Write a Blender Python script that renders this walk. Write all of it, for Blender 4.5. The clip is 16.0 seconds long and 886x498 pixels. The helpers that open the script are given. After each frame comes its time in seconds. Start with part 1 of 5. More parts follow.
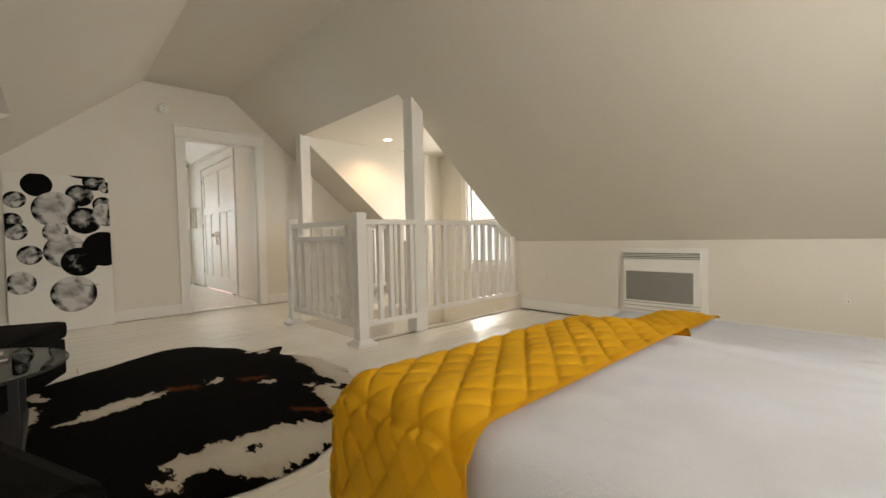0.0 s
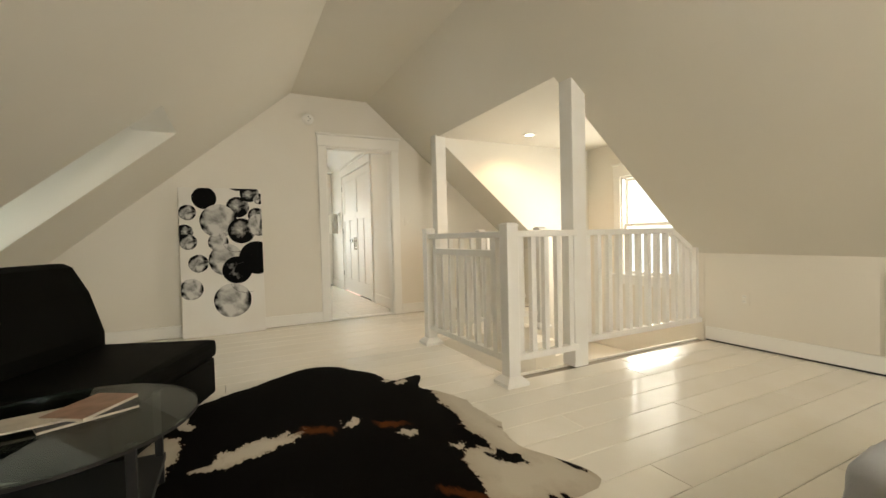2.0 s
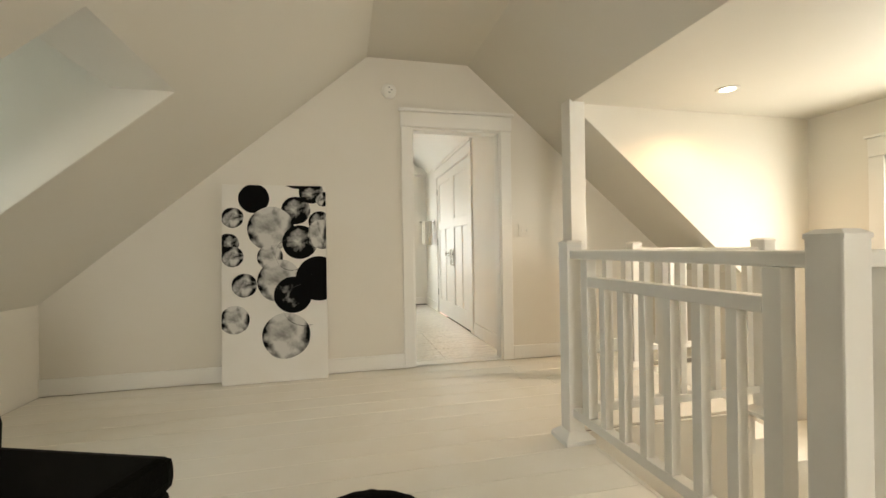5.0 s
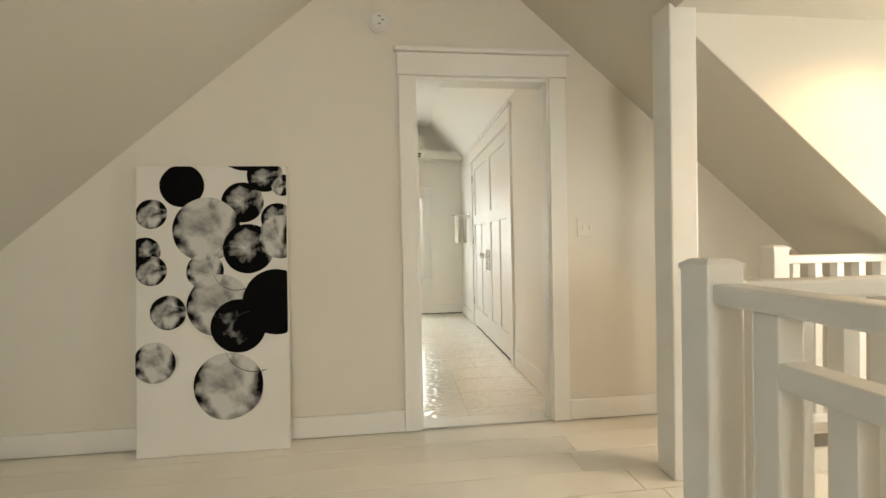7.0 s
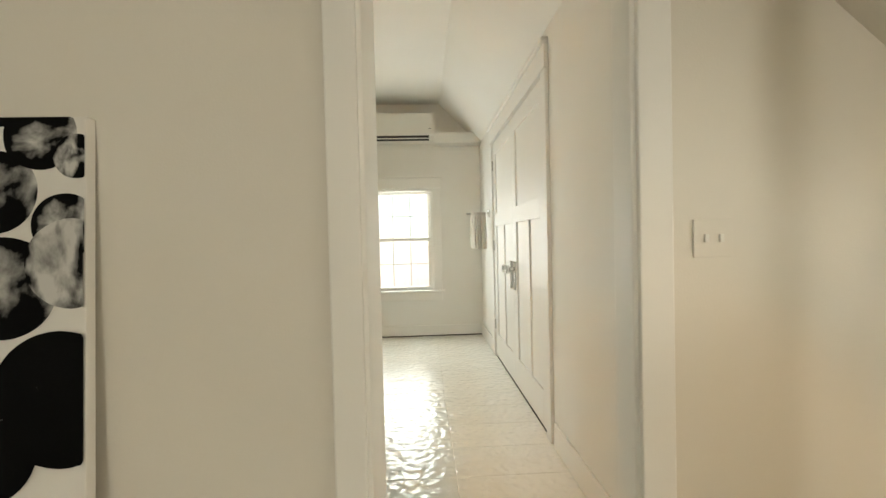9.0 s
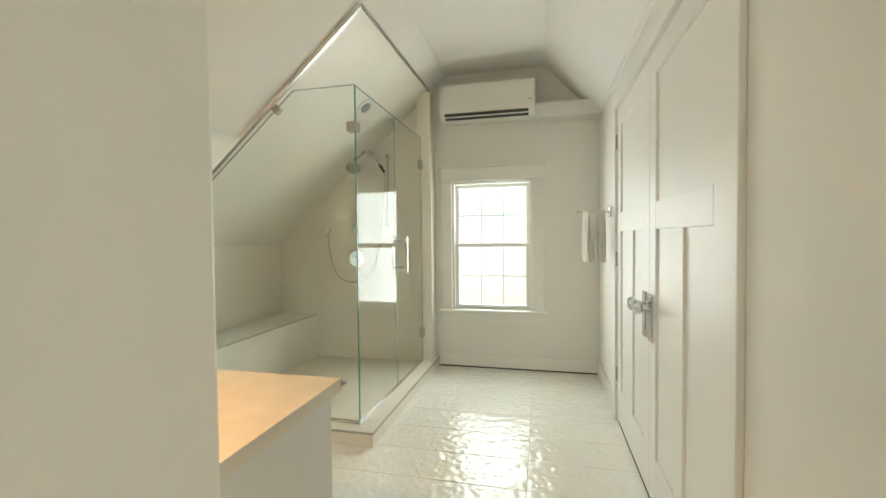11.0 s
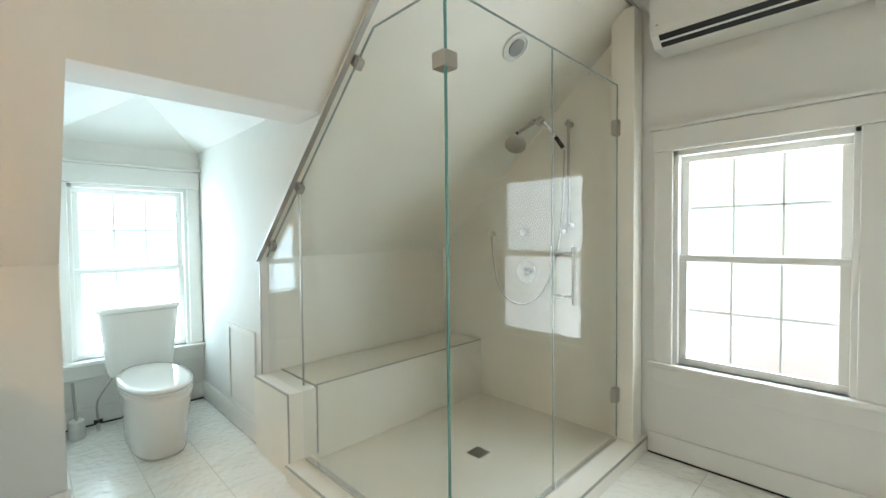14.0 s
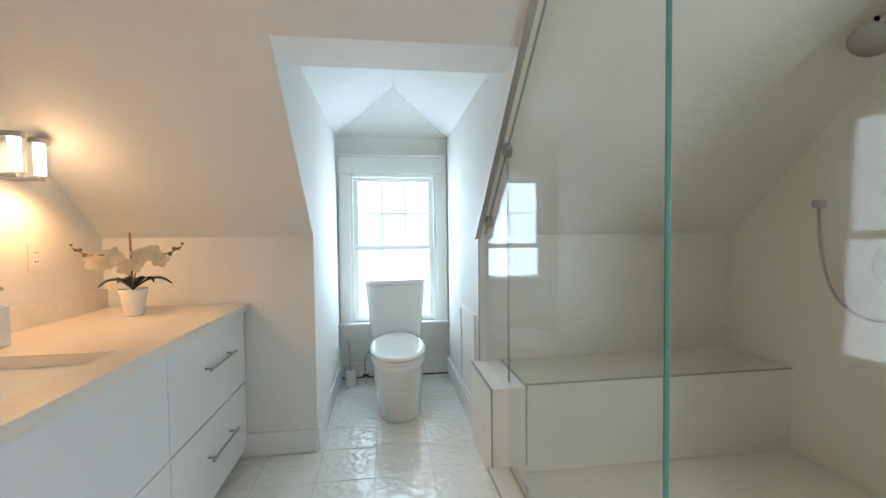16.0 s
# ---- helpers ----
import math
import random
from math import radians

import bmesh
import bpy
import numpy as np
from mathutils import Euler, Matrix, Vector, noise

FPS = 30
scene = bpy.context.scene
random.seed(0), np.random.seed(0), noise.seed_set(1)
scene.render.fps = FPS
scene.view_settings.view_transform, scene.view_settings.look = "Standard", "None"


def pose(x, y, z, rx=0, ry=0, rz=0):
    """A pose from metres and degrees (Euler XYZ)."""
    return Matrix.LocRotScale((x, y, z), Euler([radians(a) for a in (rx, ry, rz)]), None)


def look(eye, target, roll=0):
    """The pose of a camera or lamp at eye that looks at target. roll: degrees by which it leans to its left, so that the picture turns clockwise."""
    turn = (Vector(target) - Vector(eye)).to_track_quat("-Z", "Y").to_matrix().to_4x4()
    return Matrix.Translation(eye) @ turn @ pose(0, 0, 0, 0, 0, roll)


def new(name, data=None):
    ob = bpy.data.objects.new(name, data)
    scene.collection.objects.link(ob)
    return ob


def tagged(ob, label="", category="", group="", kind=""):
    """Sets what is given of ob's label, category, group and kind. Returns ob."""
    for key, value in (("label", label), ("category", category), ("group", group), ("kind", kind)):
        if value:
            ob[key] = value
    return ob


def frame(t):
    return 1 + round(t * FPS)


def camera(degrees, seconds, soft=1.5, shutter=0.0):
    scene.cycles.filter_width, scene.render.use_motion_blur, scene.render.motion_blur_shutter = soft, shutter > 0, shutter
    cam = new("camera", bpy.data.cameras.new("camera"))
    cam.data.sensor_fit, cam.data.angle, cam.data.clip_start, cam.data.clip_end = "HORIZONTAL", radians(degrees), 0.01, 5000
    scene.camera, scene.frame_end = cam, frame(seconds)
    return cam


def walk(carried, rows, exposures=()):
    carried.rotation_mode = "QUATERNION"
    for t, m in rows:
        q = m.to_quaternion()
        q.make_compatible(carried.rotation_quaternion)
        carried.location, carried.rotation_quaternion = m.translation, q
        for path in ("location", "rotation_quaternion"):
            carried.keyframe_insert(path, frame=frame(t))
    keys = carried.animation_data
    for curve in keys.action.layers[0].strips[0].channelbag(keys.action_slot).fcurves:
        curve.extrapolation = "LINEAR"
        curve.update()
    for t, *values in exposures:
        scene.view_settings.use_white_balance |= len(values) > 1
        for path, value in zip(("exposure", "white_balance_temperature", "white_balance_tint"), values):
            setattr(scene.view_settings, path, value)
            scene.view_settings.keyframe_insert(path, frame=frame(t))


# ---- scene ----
cam = camera(92.6, 16.0)
PATH = [
    (0, (0.206, 0.627, 0.872), (-1.259, 1.987, 0.809), -1.3),
    (0.5, (0.064, 0.643, 0.875), (-1.502, 1.885, 0.821), -1.3),
    (1, (-0.067, 0.683, 0.915), (-1.727, 1.798, 0.86), -1.4),
    (1.5, (-0.229, 0.745, 0.946), (-1.962, 1.742, 0.896), -1.4),
    (2, (-0.42, 0.804, 0.989), (-2.21, 1.695, 0.933), -1.4),
    (2.5, (-0.632, 0.857, 1.008), (-2.465, 1.655, 0.954), -1.3),
    (3, (-0.854, 0.913, 1.029), (-2.72, 1.631, 0.977), -1.1),
    (3.5, (-1.086, 1.023, 1.05), (-2.982, 1.66, 1.0), -1.1),
    (4, (-1.336, 1.129, 1.052), (-3.26, 1.672, 1.006), -1.1),
    (4.2, (-1.453, 1.155, 1.032), (-3.384, 1.673, 1.001), -1.1),
    (6.3, (-2.682, 1.533, 1.119), (-4.654, 1.865, 1.085), -1.2),
    (6.5, (-2.794, 1.603, 1.134), (-4.771, 1.898, 1.095), -1.4),
    (7, (-3.095, 1.715, 1.124), (-5.082, 1.938, 1.093), -1.2),
    (7.5, (-3.395, 1.814, 1.14), (-5.387, 1.999, 1.104), -1.2),
    (8, (-3.708, 1.936, 1.154), (-5.703, 2.078, 1.115), -1.3),
    (8.5, (-4.053, 1.985, 1.191), (-6.049, 2.1, 1.147), -1.2),
    (8.7, (-4.183, 1.995, 1.2), (-6.179, 2.11, 1.158), -1.3),
    (10.8, (-5.437, 2.251, 1.303), (-7.396, 1.855, 1.249), -0.6),
    (11, (-5.544, 2.252, 1.312), (-7.49, 1.793, 1.257), -0.6),
    (11.5, (-5.81, 2.203, 1.341), (-7.724, 1.625, 1.286), -0.5),
    (12, (-6.069, 2.186, 1.375), (-7.948, 1.505, 1.315), -0.5),
    (12.5, (-6.323, 2.208, 1.395), (-8.128, 1.348, 1.335), -0.7),
    (13, (-6.565, 2.198, 1.404), (-8.288, 1.184, 1.342), -0.6),
    (13.5, (-6.772, 2.192, 1.393), (-8.38, 1.006, 1.329), -0.7),
    (14, (-6.96, 2.188, 1.381), (-8.369, 0.77, 1.317), -0.6),
    (14.5, (-7.096, 2.119, 1.356), (-8.283, 0.511, 1.284), -0.6),
    (15, (-7.224, 2.044, 1.342), (-8.157, 0.277, 1.266), -0.6),
    (15.5, (-7.359, 1.98, 1.301), (-7.973, 0.078, 1.228), -0.7),
    (16, (-7.493, 1.902, 1.262), (-7.762, -0.079, 1.189), -0.7),
]
LOOK = [(0, -0.2, 6700, 14), (0.5, -0.08, 7100, 13), (1.0, 0.05, 7300, 13), (2.0, 0.2, 7050, 10), (4, 0.23, 6950, 10), (8.7, 0.14, 6900, 8), (11, 0.02, 6650, 4), (13, -0.03, 6100, 5), (15, 0.03, 5800, 9), (15.5, -0.1, 5750, 11), (16, -0.36, 5750, 13)]
walk(cam, [(t, look(eye, target, roll)) for t, eye, target, roll in PATH], LOOK)

# ---- light ----
world = bpy.data.worlds.new("sky")
scene.world = world
world.use_nodes = True
sky = world.node_tree.nodes.new("ShaderNodeTexSky")
sky.sky_type = "NISHITA"
sky.sun_disc = False
sky.sun_elevation, sky.sun_rotation = radians(40), radians(200)
world.node_tree.links.new(sky.outputs[0], world.node_tree.nodes["Background"].inputs[0])
world.node_tree.nodes["Background"].inputs[1].default_value = 0.1


def area_light(name, m, power, w, h, color=(1, 1, 1)):
    d = bpy.data.lights.new(name, "AREA")
    d.shape, d.size, d.size_y, d.energy, d.color = "RECTANGLE", w, h, power, color
    ob = new(name, d)
    ob.matrix_world = m
    return ob


def point_light(name, at, power, radius, color):
    d = bpy.data.lights.new(name, "POINT")
    d.energy, d.shadow_soft_size, d.color = power, radius, color
    ob = new(name, d)
    ob.location = at
    return ob


DAY = (0.93, 0.98, 1.0)
GLOW_BATH, GLOW_TOILET, GLOW_STAIR, GLOW_DORMER, GLOW_GABLE_ADDED = 10.0, 11.0, 13.0, 9.0, 13.0
GLOW_BEDS_ADDED = 28.0
DOWN_POWER, SCONCE_POWER = 30.0, 16.0


# ---- materials ----
def mat(name, color, rough=0.5, metal=0.0, vary=0.04, scale=2.0, grain=60.0, bump=0.03, coat=0.0, per_piece=0.0, warm=(0.97, 0.93, 0.85), spec=0.5, rvar=0.03):
    m = bpy.data.materials.new(name)
    m.use_nodes = True
    nt = m.node_tree
    n, l = nt.nodes, nt.links
    b = n["Principled BSDF"]
    b.inputs["Roughness"].default_value = rough
    b.inputs["Metallic"].default_value = metal
    b.inputs["Specular IOR Level"].default_value = spec
    b.inputs["Coat Weight"].default_value = coat
    b.inputs["Coat Roughness"].default_value = 0.08
    co = n.new("ShaderNodeTexCoord")
    big = n.new("ShaderNodeTexNoise")
    big.inputs["Scale"].default_value = scale
    big.inputs["Detail"].default_value = 5
    l.new(co.outputs["Object"], big.inputs["Vector"])
    mix = n.new("ShaderNodeMix")
    mix.data_type = "RGBA"
    mix.inputs[6].default_value = (*[c * (1 + vary) for c in color], 1)
    mix.inputs[7].default_value = (*[c * (1 - 1.6 * vary) * w for c, w in zip(color, warm)], 1)
    l.new(big.outputs["Fac"], mix.inputs[0])
    out = mix.outputs[2]
    if per_piece:
        info = n.new("ShaderNodeObjectInfo")
        hsv = n.new("ShaderNodeHueSaturation")
        rng = n.new("ShaderNodeMapRange")
        rng.inputs["To Min"].default_value, rng.inputs["To Max"].default_value = 1 - per_piece, 1 + per_piece
        l.new(info.outputs["Random"], rng.inputs["Value"])
        l.new(rng.outputs[0], hsv.inputs["Value"])
        l.new(out, hsv.inputs["Color"])
        out = hsv.outputs[0]
    l.new(out, b.inputs["Base Color"])
    fine = n.new("ShaderNodeTexNoise")
    fine.inputs["Scale"].default_value = grain
    fine.inputs["Detail"].default_value = 3
    l.new(co.outputs["Object"], fine.inputs["Vector"])
    rr = n.new("ShaderNodeMapRange")
    rr.inputs["To Min"].default_value, rr.inputs["To Max"].default_value = max(rough - rvar, 0.02), min(rough + rvar, 1)
    l.new(big.outputs["Fac"], rr.inputs["Value"])
    l.new(rr.outputs[0], b.inputs["Roughness"])
    if bump:
        bp = n.new("ShaderNodeBump")
        bp.inputs["Strength"].default_value = bump
        bp.inputs["Distance"].default_value = 0.01
        l.new(fine.outputs["Fac"], bp.inputs["Height"])
        l.new(bp.outputs[0], b.inputs["Normal"])
    return m


def glow(name, color, strength):
    m = bpy.data.materials.new(name)
    m.use_nodes = True
    nt = m.node_tree
    nt.nodes.remove(nt.nodes["Principled BSDF"])
    e = nt.nodes.new("ShaderNodeEmission")
    e.inputs[0].default_value, e.inputs[1].default_value = (*color, 1), strength
    nt.links.new(e.outputs[0], nt.nodes["Material Output"].inputs[0])
    return m


def thin_glass(name, tint=(1, 1, 1), gloss_rough=0.0, head_on=0.05, grazing=0.7):
    """Clear pane: it lets light straight through and mirrors more toward grazing angles."""
    m = bpy.data.materials.new(name)
    m.use_nodes = True
    nt = m.node_tree
    nt.nodes.remove(nt.nodes["Principled BSDF"])
    tr, gl = nt.nodes.new("ShaderNodeBsdfTransparent"), nt.nodes.new("ShaderNodeBsdfGlossy")
    tr.inputs[0].default_value = (*tint, 1)
    gl.inputs["Roughness"].default_value = gloss_rough
    lw, pw, mr, mx = nt.nodes.new("ShaderNodeLayerWeight"), nt.nodes.new("ShaderNodeMath"), nt.nodes.new("ShaderNodeMapRange"), nt.nodes.new("ShaderNodeMixShader")
    lw.inputs[0].default_value = 0.5
    pw.operation = "POWER"
    pw.inputs[1].default_value = 5.0
    mr.inputs["To Min"].default_value, mr.inputs["To Max"].default_value = head_on, grazing
    nt.links.new(lw.outputs["Facing"], pw.inputs[0])
    nt.links.new(pw.outputs[0], mr.inputs["Value"])
    nt.links.new(mr.outputs[0], mx.inputs[0])
    nt.links.new(tr.outputs[0], mx.inputs[1])
    nt.links.new(gl.outputs[0], mx.inputs[2])
    nt.links.new(mx.outputs[0], nt.nodes["Material Output"].inputs[0])
    return m


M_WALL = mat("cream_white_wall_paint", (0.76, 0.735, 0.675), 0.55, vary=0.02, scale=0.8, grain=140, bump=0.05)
# wall cream toned down: the ceiling's dimmer light is put into its colour
M_CEIL = mat("cream_ceiling_paint_shaded", (0.66, 0.64, 0.58), 0.6, vary=0.02, scale=0.7, grain=140, bump=0.05)
M_TRIM = mat("white_gloss_trim_paint", (0.84, 0.84, 0.82), 0.48, vary=0.015, scale=1.2, grain=25, bump=0.012, rvar=0.01)
M_RAIL = mat("white_railing_paint", (0.80, 0.80, 0.78), 0.35, vary=0.03, scale=5, grain=50, bump=0.05)
M_BOARD = mat("white_painted_floorboard", (0.89, 0.865, 0.80), 0.2, vary=0.04, scale=3, grain=30, bump=0.05, per_piece=0.03)
M_GAP = mat("dark_floor_joint", (0.30, 0.27, 0.22), 0.8)
M_BWALL = mat("bath_wall_paint", (0.82, 0.82, 0.795), 0.7, spec=0.3, vary=0.02, scale=0.9, grain=140, bump=0.05)
M_SHOWER = mat("cream_shower_stone", (0.87, 0.845, 0.77), 0.4, vary=0.05, scale=2.2, grain=25, bump=0.03)
M_GROUT = mat("pale_grout", (0.66, 0.65, 0.60), 0.8)
M_CHROME = mat("polished_chrome", (0.75, 0.76, 0.78), 0.1, metal=1.0, vary=0.02, bump=0)
M_NICKEL = mat("brushed_nickel", (0.5, 0.49, 0.47), 0.36, metal=1.0, vary=0.03, grain=200, bump=0.02)
M_PORC = mat("white_porcelain", (0.86, 0.86, 0.84), 0.08, vary=0.01, bump=0, coat=0.5)
M_LACQ = mat("white_lacquer", (0.82, 0.84, 0.85), 0.15, vary=0.01, bump=0.01)
M_DARKGAP = mat("shadow_gap", (0.25, 0.25, 0.25), 0.7)
M_COUNTER = mat("cream_quartz_worktop", (0.82, 0.77, 0.68), 0.2, vary=0.05, scale=14, grain=180, bump=0.01)
M_LEATHER = mat("black_leather", (0.003, 0.003, 0.0022), 0.6, spec=0.04, vary=0.2, scale=8, grain=160, bump=0.25)
M_BLACK = mat("black_plastic", (0.015, 0.015, 0.015), 0.4, vary=0.1)
M_PLASTIC = mat("white_plastic", (0.83, 0.83, 0.80), 0.35, vary=0.01, bump=0.01)
M_GREY = mat("grey_metal_mesh", (0.30, 0.30, 0.29), 0.5, metal=0.3, vary=0.08, grain=400, bump=0.2)
M_YELLOW = mat("mustard_quilted_cotton", (0.90, 0.52, 0.008), 0.75, vary=0.05, scale=5, grain=260, bump=0.18, warm=(0.95, 0.92, 0.8))
M_LINEN = mat("white_cotton_bedding", (0.84, 0.87, 0.93), 0.85, vary=0.02, scale=4, grain=220, bump=0.2)
M_WOODBLACK = mat("black_bed_frame", (0.03, 0.028, 0.025), 0.4, vary=0.1)
M_TOWEL = mat("white_terry_towel", (0.94, 0.93, 0.89), 0.95, vary=0.02, scale=14, grain=260, bump=0.15)
M_LEAF = mat("dark_green_leaf", (0.025, 0.05, 0.02), 0.35, vary=0.2, scale=20)
M_STEM = mat("brown_stem", (0.25, 0.12, 0.05), 0.6)
M_PETAL = mat("cream_white_petal", (0.82, 0.78, 0.66), 0.6, vary=0.05, scale=20)
M_BUD = mat("green_bud", (0.12, 0.13, 0.05), 0.6)
M_PAPER = mat("magazine_paper", (0.55, 0.5, 0.42), 0.35, vary=0.25, scale=14)
M_PAPERRED = mat("printed_cover", (0.30, 0.16, 0.10), 0.35, vary=0.5, scale=16)
M_WHITECANVAS = mat("white_canvas", (0.80, 0.79, 0.76), 0.7, vary=0.03, scale=3, grain=300, bump=0.1)
M_GLASS = thin_glass("clear_window_glass", (0.97, 0.99, 0.98))
M_SHGLASS = thin_glass("clear_shower_glass", (0.98, 0.992, 0.986), head_on=0.014, grazing=0.4)
M_EDGE = mat("green_glass_edge", (0.16, 0.36, 0.32), 0.1, vary=0.15, scale=6, bump=0)
M_TABLEGLASS = thin_glass("table_glass", (0.62, 0.70, 0.68), head_on=0.05)
M_EDGEGREY = mat("grey_glass_edge", (0.30, 0.36, 0.34), 0.45, vary=0.1, scale=6, bump=0)
M_LAMP = glow("lamp_glow", (1.0, 0.82, 0.6), 5)
M_DOWN = glow("downlight_glow", (1.0, 0.86, 0.62), 12)


def tile_material():
    """Glossy cream porcelain tile with a rippled pebble relief."""
    m = mat("rippled_cream_tile", (0.90, 0.90, 0.86), 0.16, spec=0.5, vary=0.03, scale=2.5, bump=0, per_piece=0.02)
    nt = m.node_tree
    n, l = nt.nodes, nt.links
    geo = n.new("ShaderNodeNewGeometry")
    vor = n.new("ShaderNodeTexVoronoi")
    vor.feature = "SMOOTH_F1"
    vor.inputs["Scale"].default_value = 26
    nz = n.new("ShaderNodeTexNoise")
    nz.inputs["Scale"].default_value = 9
    add = n.new("ShaderNodeMix")
    add.data_type = "VECTOR"
    add.inputs[0].default_value = 0.06
    l.new(geo.outputs["Position"], nz.inputs["Vector"])
    l.new(geo.outputs["Position"], add.inputs[4])
    l.new(nz.outputs["Color"], add.inputs[5])
    l.new(add.outputs[1], vor.inputs["Vector"])
    bp = n.new("ShaderNodeBump")
    bp.inputs["Strength"].default_value, bp.inputs["Distance"].default_value = 0.5, 0.012
    l.new(vor.outputs["Distance"], bp.inputs["Height"])
    l.new(bp.outputs[0], n["Principled BSDF"].inputs["Normal"])
    return m


M_TILE = tile_material()


def hide_material():
    """Black, white and brown cowhide, long streaked patches along the hide."""
    m = mat("cowhide", (0.01, 0.008, 0.007), 0.9, spec=0.05, vary=0.2, grain=220, bump=0.35)
    nt = m.node_tree
    n, l = nt.nodes, nt.links
    b = n["Principled BSDF"]
    co = n.new("ShaderNodeTexCoord")
    nz = n.new("ShaderNodeTexNoise")
    nz.inputs["Scale"].default_value, nz.inputs["Detail"].default_value, nz.inputs["Roughness"].default_value = 3.4, 9, 0.62
    l.new(co.outputs["Object"], nz.inputs["Vector"])
    off = n.new("ShaderNodeVectorMath")
    off.operation = "MULTIPLY_ADD"
    off.inputs[1].default_value, off.inputs[2].default_value = (0.20, 0.20, 0), (-0.10, -0.10, 0)
    l.new(nz.outputs["Color"], off.inputs[0])
    fine = n.new("ShaderNodeTexNoise")
    fine.inputs["Scale"].default_value, fine.inputs["Detail"].default_value, fine.inputs["Roughness"].default_value = 13, 6, 0.7
    along = n.new("ShaderNodeMapping")
    along.inputs["Scale"].default_value = (0.5, 1.3, 1)
    along.inputs["Rotation"].default_value = (0, 0, radians(-20))
    l.new(co.outputs["Object"], along.inputs["Vector"])
    l.new(along.outputs[0], fine.inputs["Vector"])
    off2 = n.new("ShaderNodeVectorMath")
    off2.operation = "MULTIPLY_ADD"
    off2.inputs[1].default_value, off2.inputs[2].default_value = (0.24, 0.14, 0), (-0.12, -0.07, 0)
    l.new(fine.outputs["Color"], off2.inputs[0])
    ragged = n.new("ShaderNodeVectorMath")
    l.new(co.outputs["Object"], ragged.inputs[0])
    l.new(off2.outputs[0], ragged.inputs[1])
    warp = n.new("ShaderNodeVectorMath")
    l.new(ragged.outputs[0], warp.inputs[0])
    l.new(off.outputs[0], warp.inputs[1])

    def patch(cx, cy, half, width, turn):
        """How deep a point lies inside one patch of hair; below 0 outside it."""
        mp = n.new("ShaderNodeMapping")
        mp.vector_type = "TEXTURE"
        mp.inputs["Location"].default_value = (cx, cy, 0)
        mp.inputs["Rotation"].default_value = (0, 0, radians(turn))
        mp.inputs["Scale"].default_value = (half, width, 1)
        flat = n.new("ShaderNodeVectorMath")
        flat.operation = "MULTIPLY"
        flat.inputs[1].default_value = (1, 1, 0)
        ln = n.new("ShaderNodeVectorMath")
        ln.operation = "LENGTH"
        r = n.new("ShaderNodeMath")
        r.operation = "SUBTRACT"
        r.inputs[0].default_value = 1.0
        l.new(warp.outputs[0], mp.inputs["Vector"])
        l.new(mp.outputs[0], flat.inputs[0])
        l.new(flat.outputs[0], ln.inputs[0])
        l.new(ln.outputs["Value"], r.inputs[1])
        return r.outputs[0]

    def join(op, sockets):
        out = sockets[0]
        for s in sockets[1:]:
            q = n.new("ShaderNodeMath")
            q.operation = op
            l.new(out, q.inputs[0])
            l.new(s, q.inputs[1])
            out = q.outputs[0]
        return out

    white = join("MAXIMUM", [patch(*p) for p in ((-0.13, -0.24, 0.27, 0.075, 110), (-0.19, 0.23, 0.06, 0.03, 120), (-0.78, 0.70, 0.11, 0.03, 130), (-0.66, 0.72, 0.06, 0.025, 130), (0.08, 0.48, 0.04, 0.022, 60), (0.30, 0.62, 0.05, 0.025, 40),
                                                 (0.08, 0.90, 0.70, 0.14, -2), (0.64, 0.82, 0.34, 0.17, 40), (0.64, 0.72, 0.24, 0.13, -50), (0.90, 0.16, 0.44, 0.22, 78), (-0.12, -0.72, 0.38, 0.15, -15), (-0.65, -0.58, 0.12, 0.04, 20), (0.95, -0.7, 0.3, 0.2, 0))])
    black = join("MAXIMUM", [patch(*p) for p in ((1.0, -0.07, 0.12, 0.075, 40), (0.79, -0.24, 0.11, 0.06, 30), (1.10, 0.27, 0.20, 0.03, 97), (0.46, 0.96, 0.24, 0.035, 8), (0.50, 0.78, 0.08, 0.045, 20), (0.84, 0.13, 0.035, 0.02, 100))])
    inv = n.new("ShaderNodeMath")
    inv.operation = "MULTIPLY"
    inv.inputs[1].default_value = -1.0
    l.new(black, inv.inputs[0])
    s = join("MINIMUM", [white, inv.outputs[0]])
    ramp = n.new("ShaderNodeValToRGB")
    e = ramp.color_ramp.elements
    e[0].position, e[0].color = 0.0, (0.003, 0.0025, 0.002, 1)
    e[1].position, e[1].color = 0.05, (0.50, 0.44, 0.35, 1)
    k = e.new(0.02)
    k.color = (0.05, 0.02, 0.01, 1)
    k2 = e.new(0.6)
    k2.color = (0.60, 0.55, 0.46, 1)
    l.new(s, ramp.inputs[0])
    tan = join("MAXIMUM", [patch(*p) for p in ((-0.19, 0.05, 0.13, 0.06, 60), (-0.08, 0.42, 0.13, 0.05, 60), (0.66, 0.46, 0.14, 0.04, 30))])
    tint = n.new("ShaderNodeMapRange")
    tint.inputs["From Max"].default_value, tint.inputs["To Max"].default_value = 0.5, 0.75
    l.new(tan, tint.inputs["Value"])
    mx = n.new("ShaderNodeMix")
    mx.data_type = "RGBA"
    mx.inputs[7].default_value = (0.12, 0.035, 0.008, 1)
    l.new(tint.outputs[0], mx.inputs[0])
    l.new(ramp.outputs[0], mx.inputs[6])
    l.new(mx.outputs[2], b.inputs["Base Color"])
    return m


M_HIDE = hide_material()


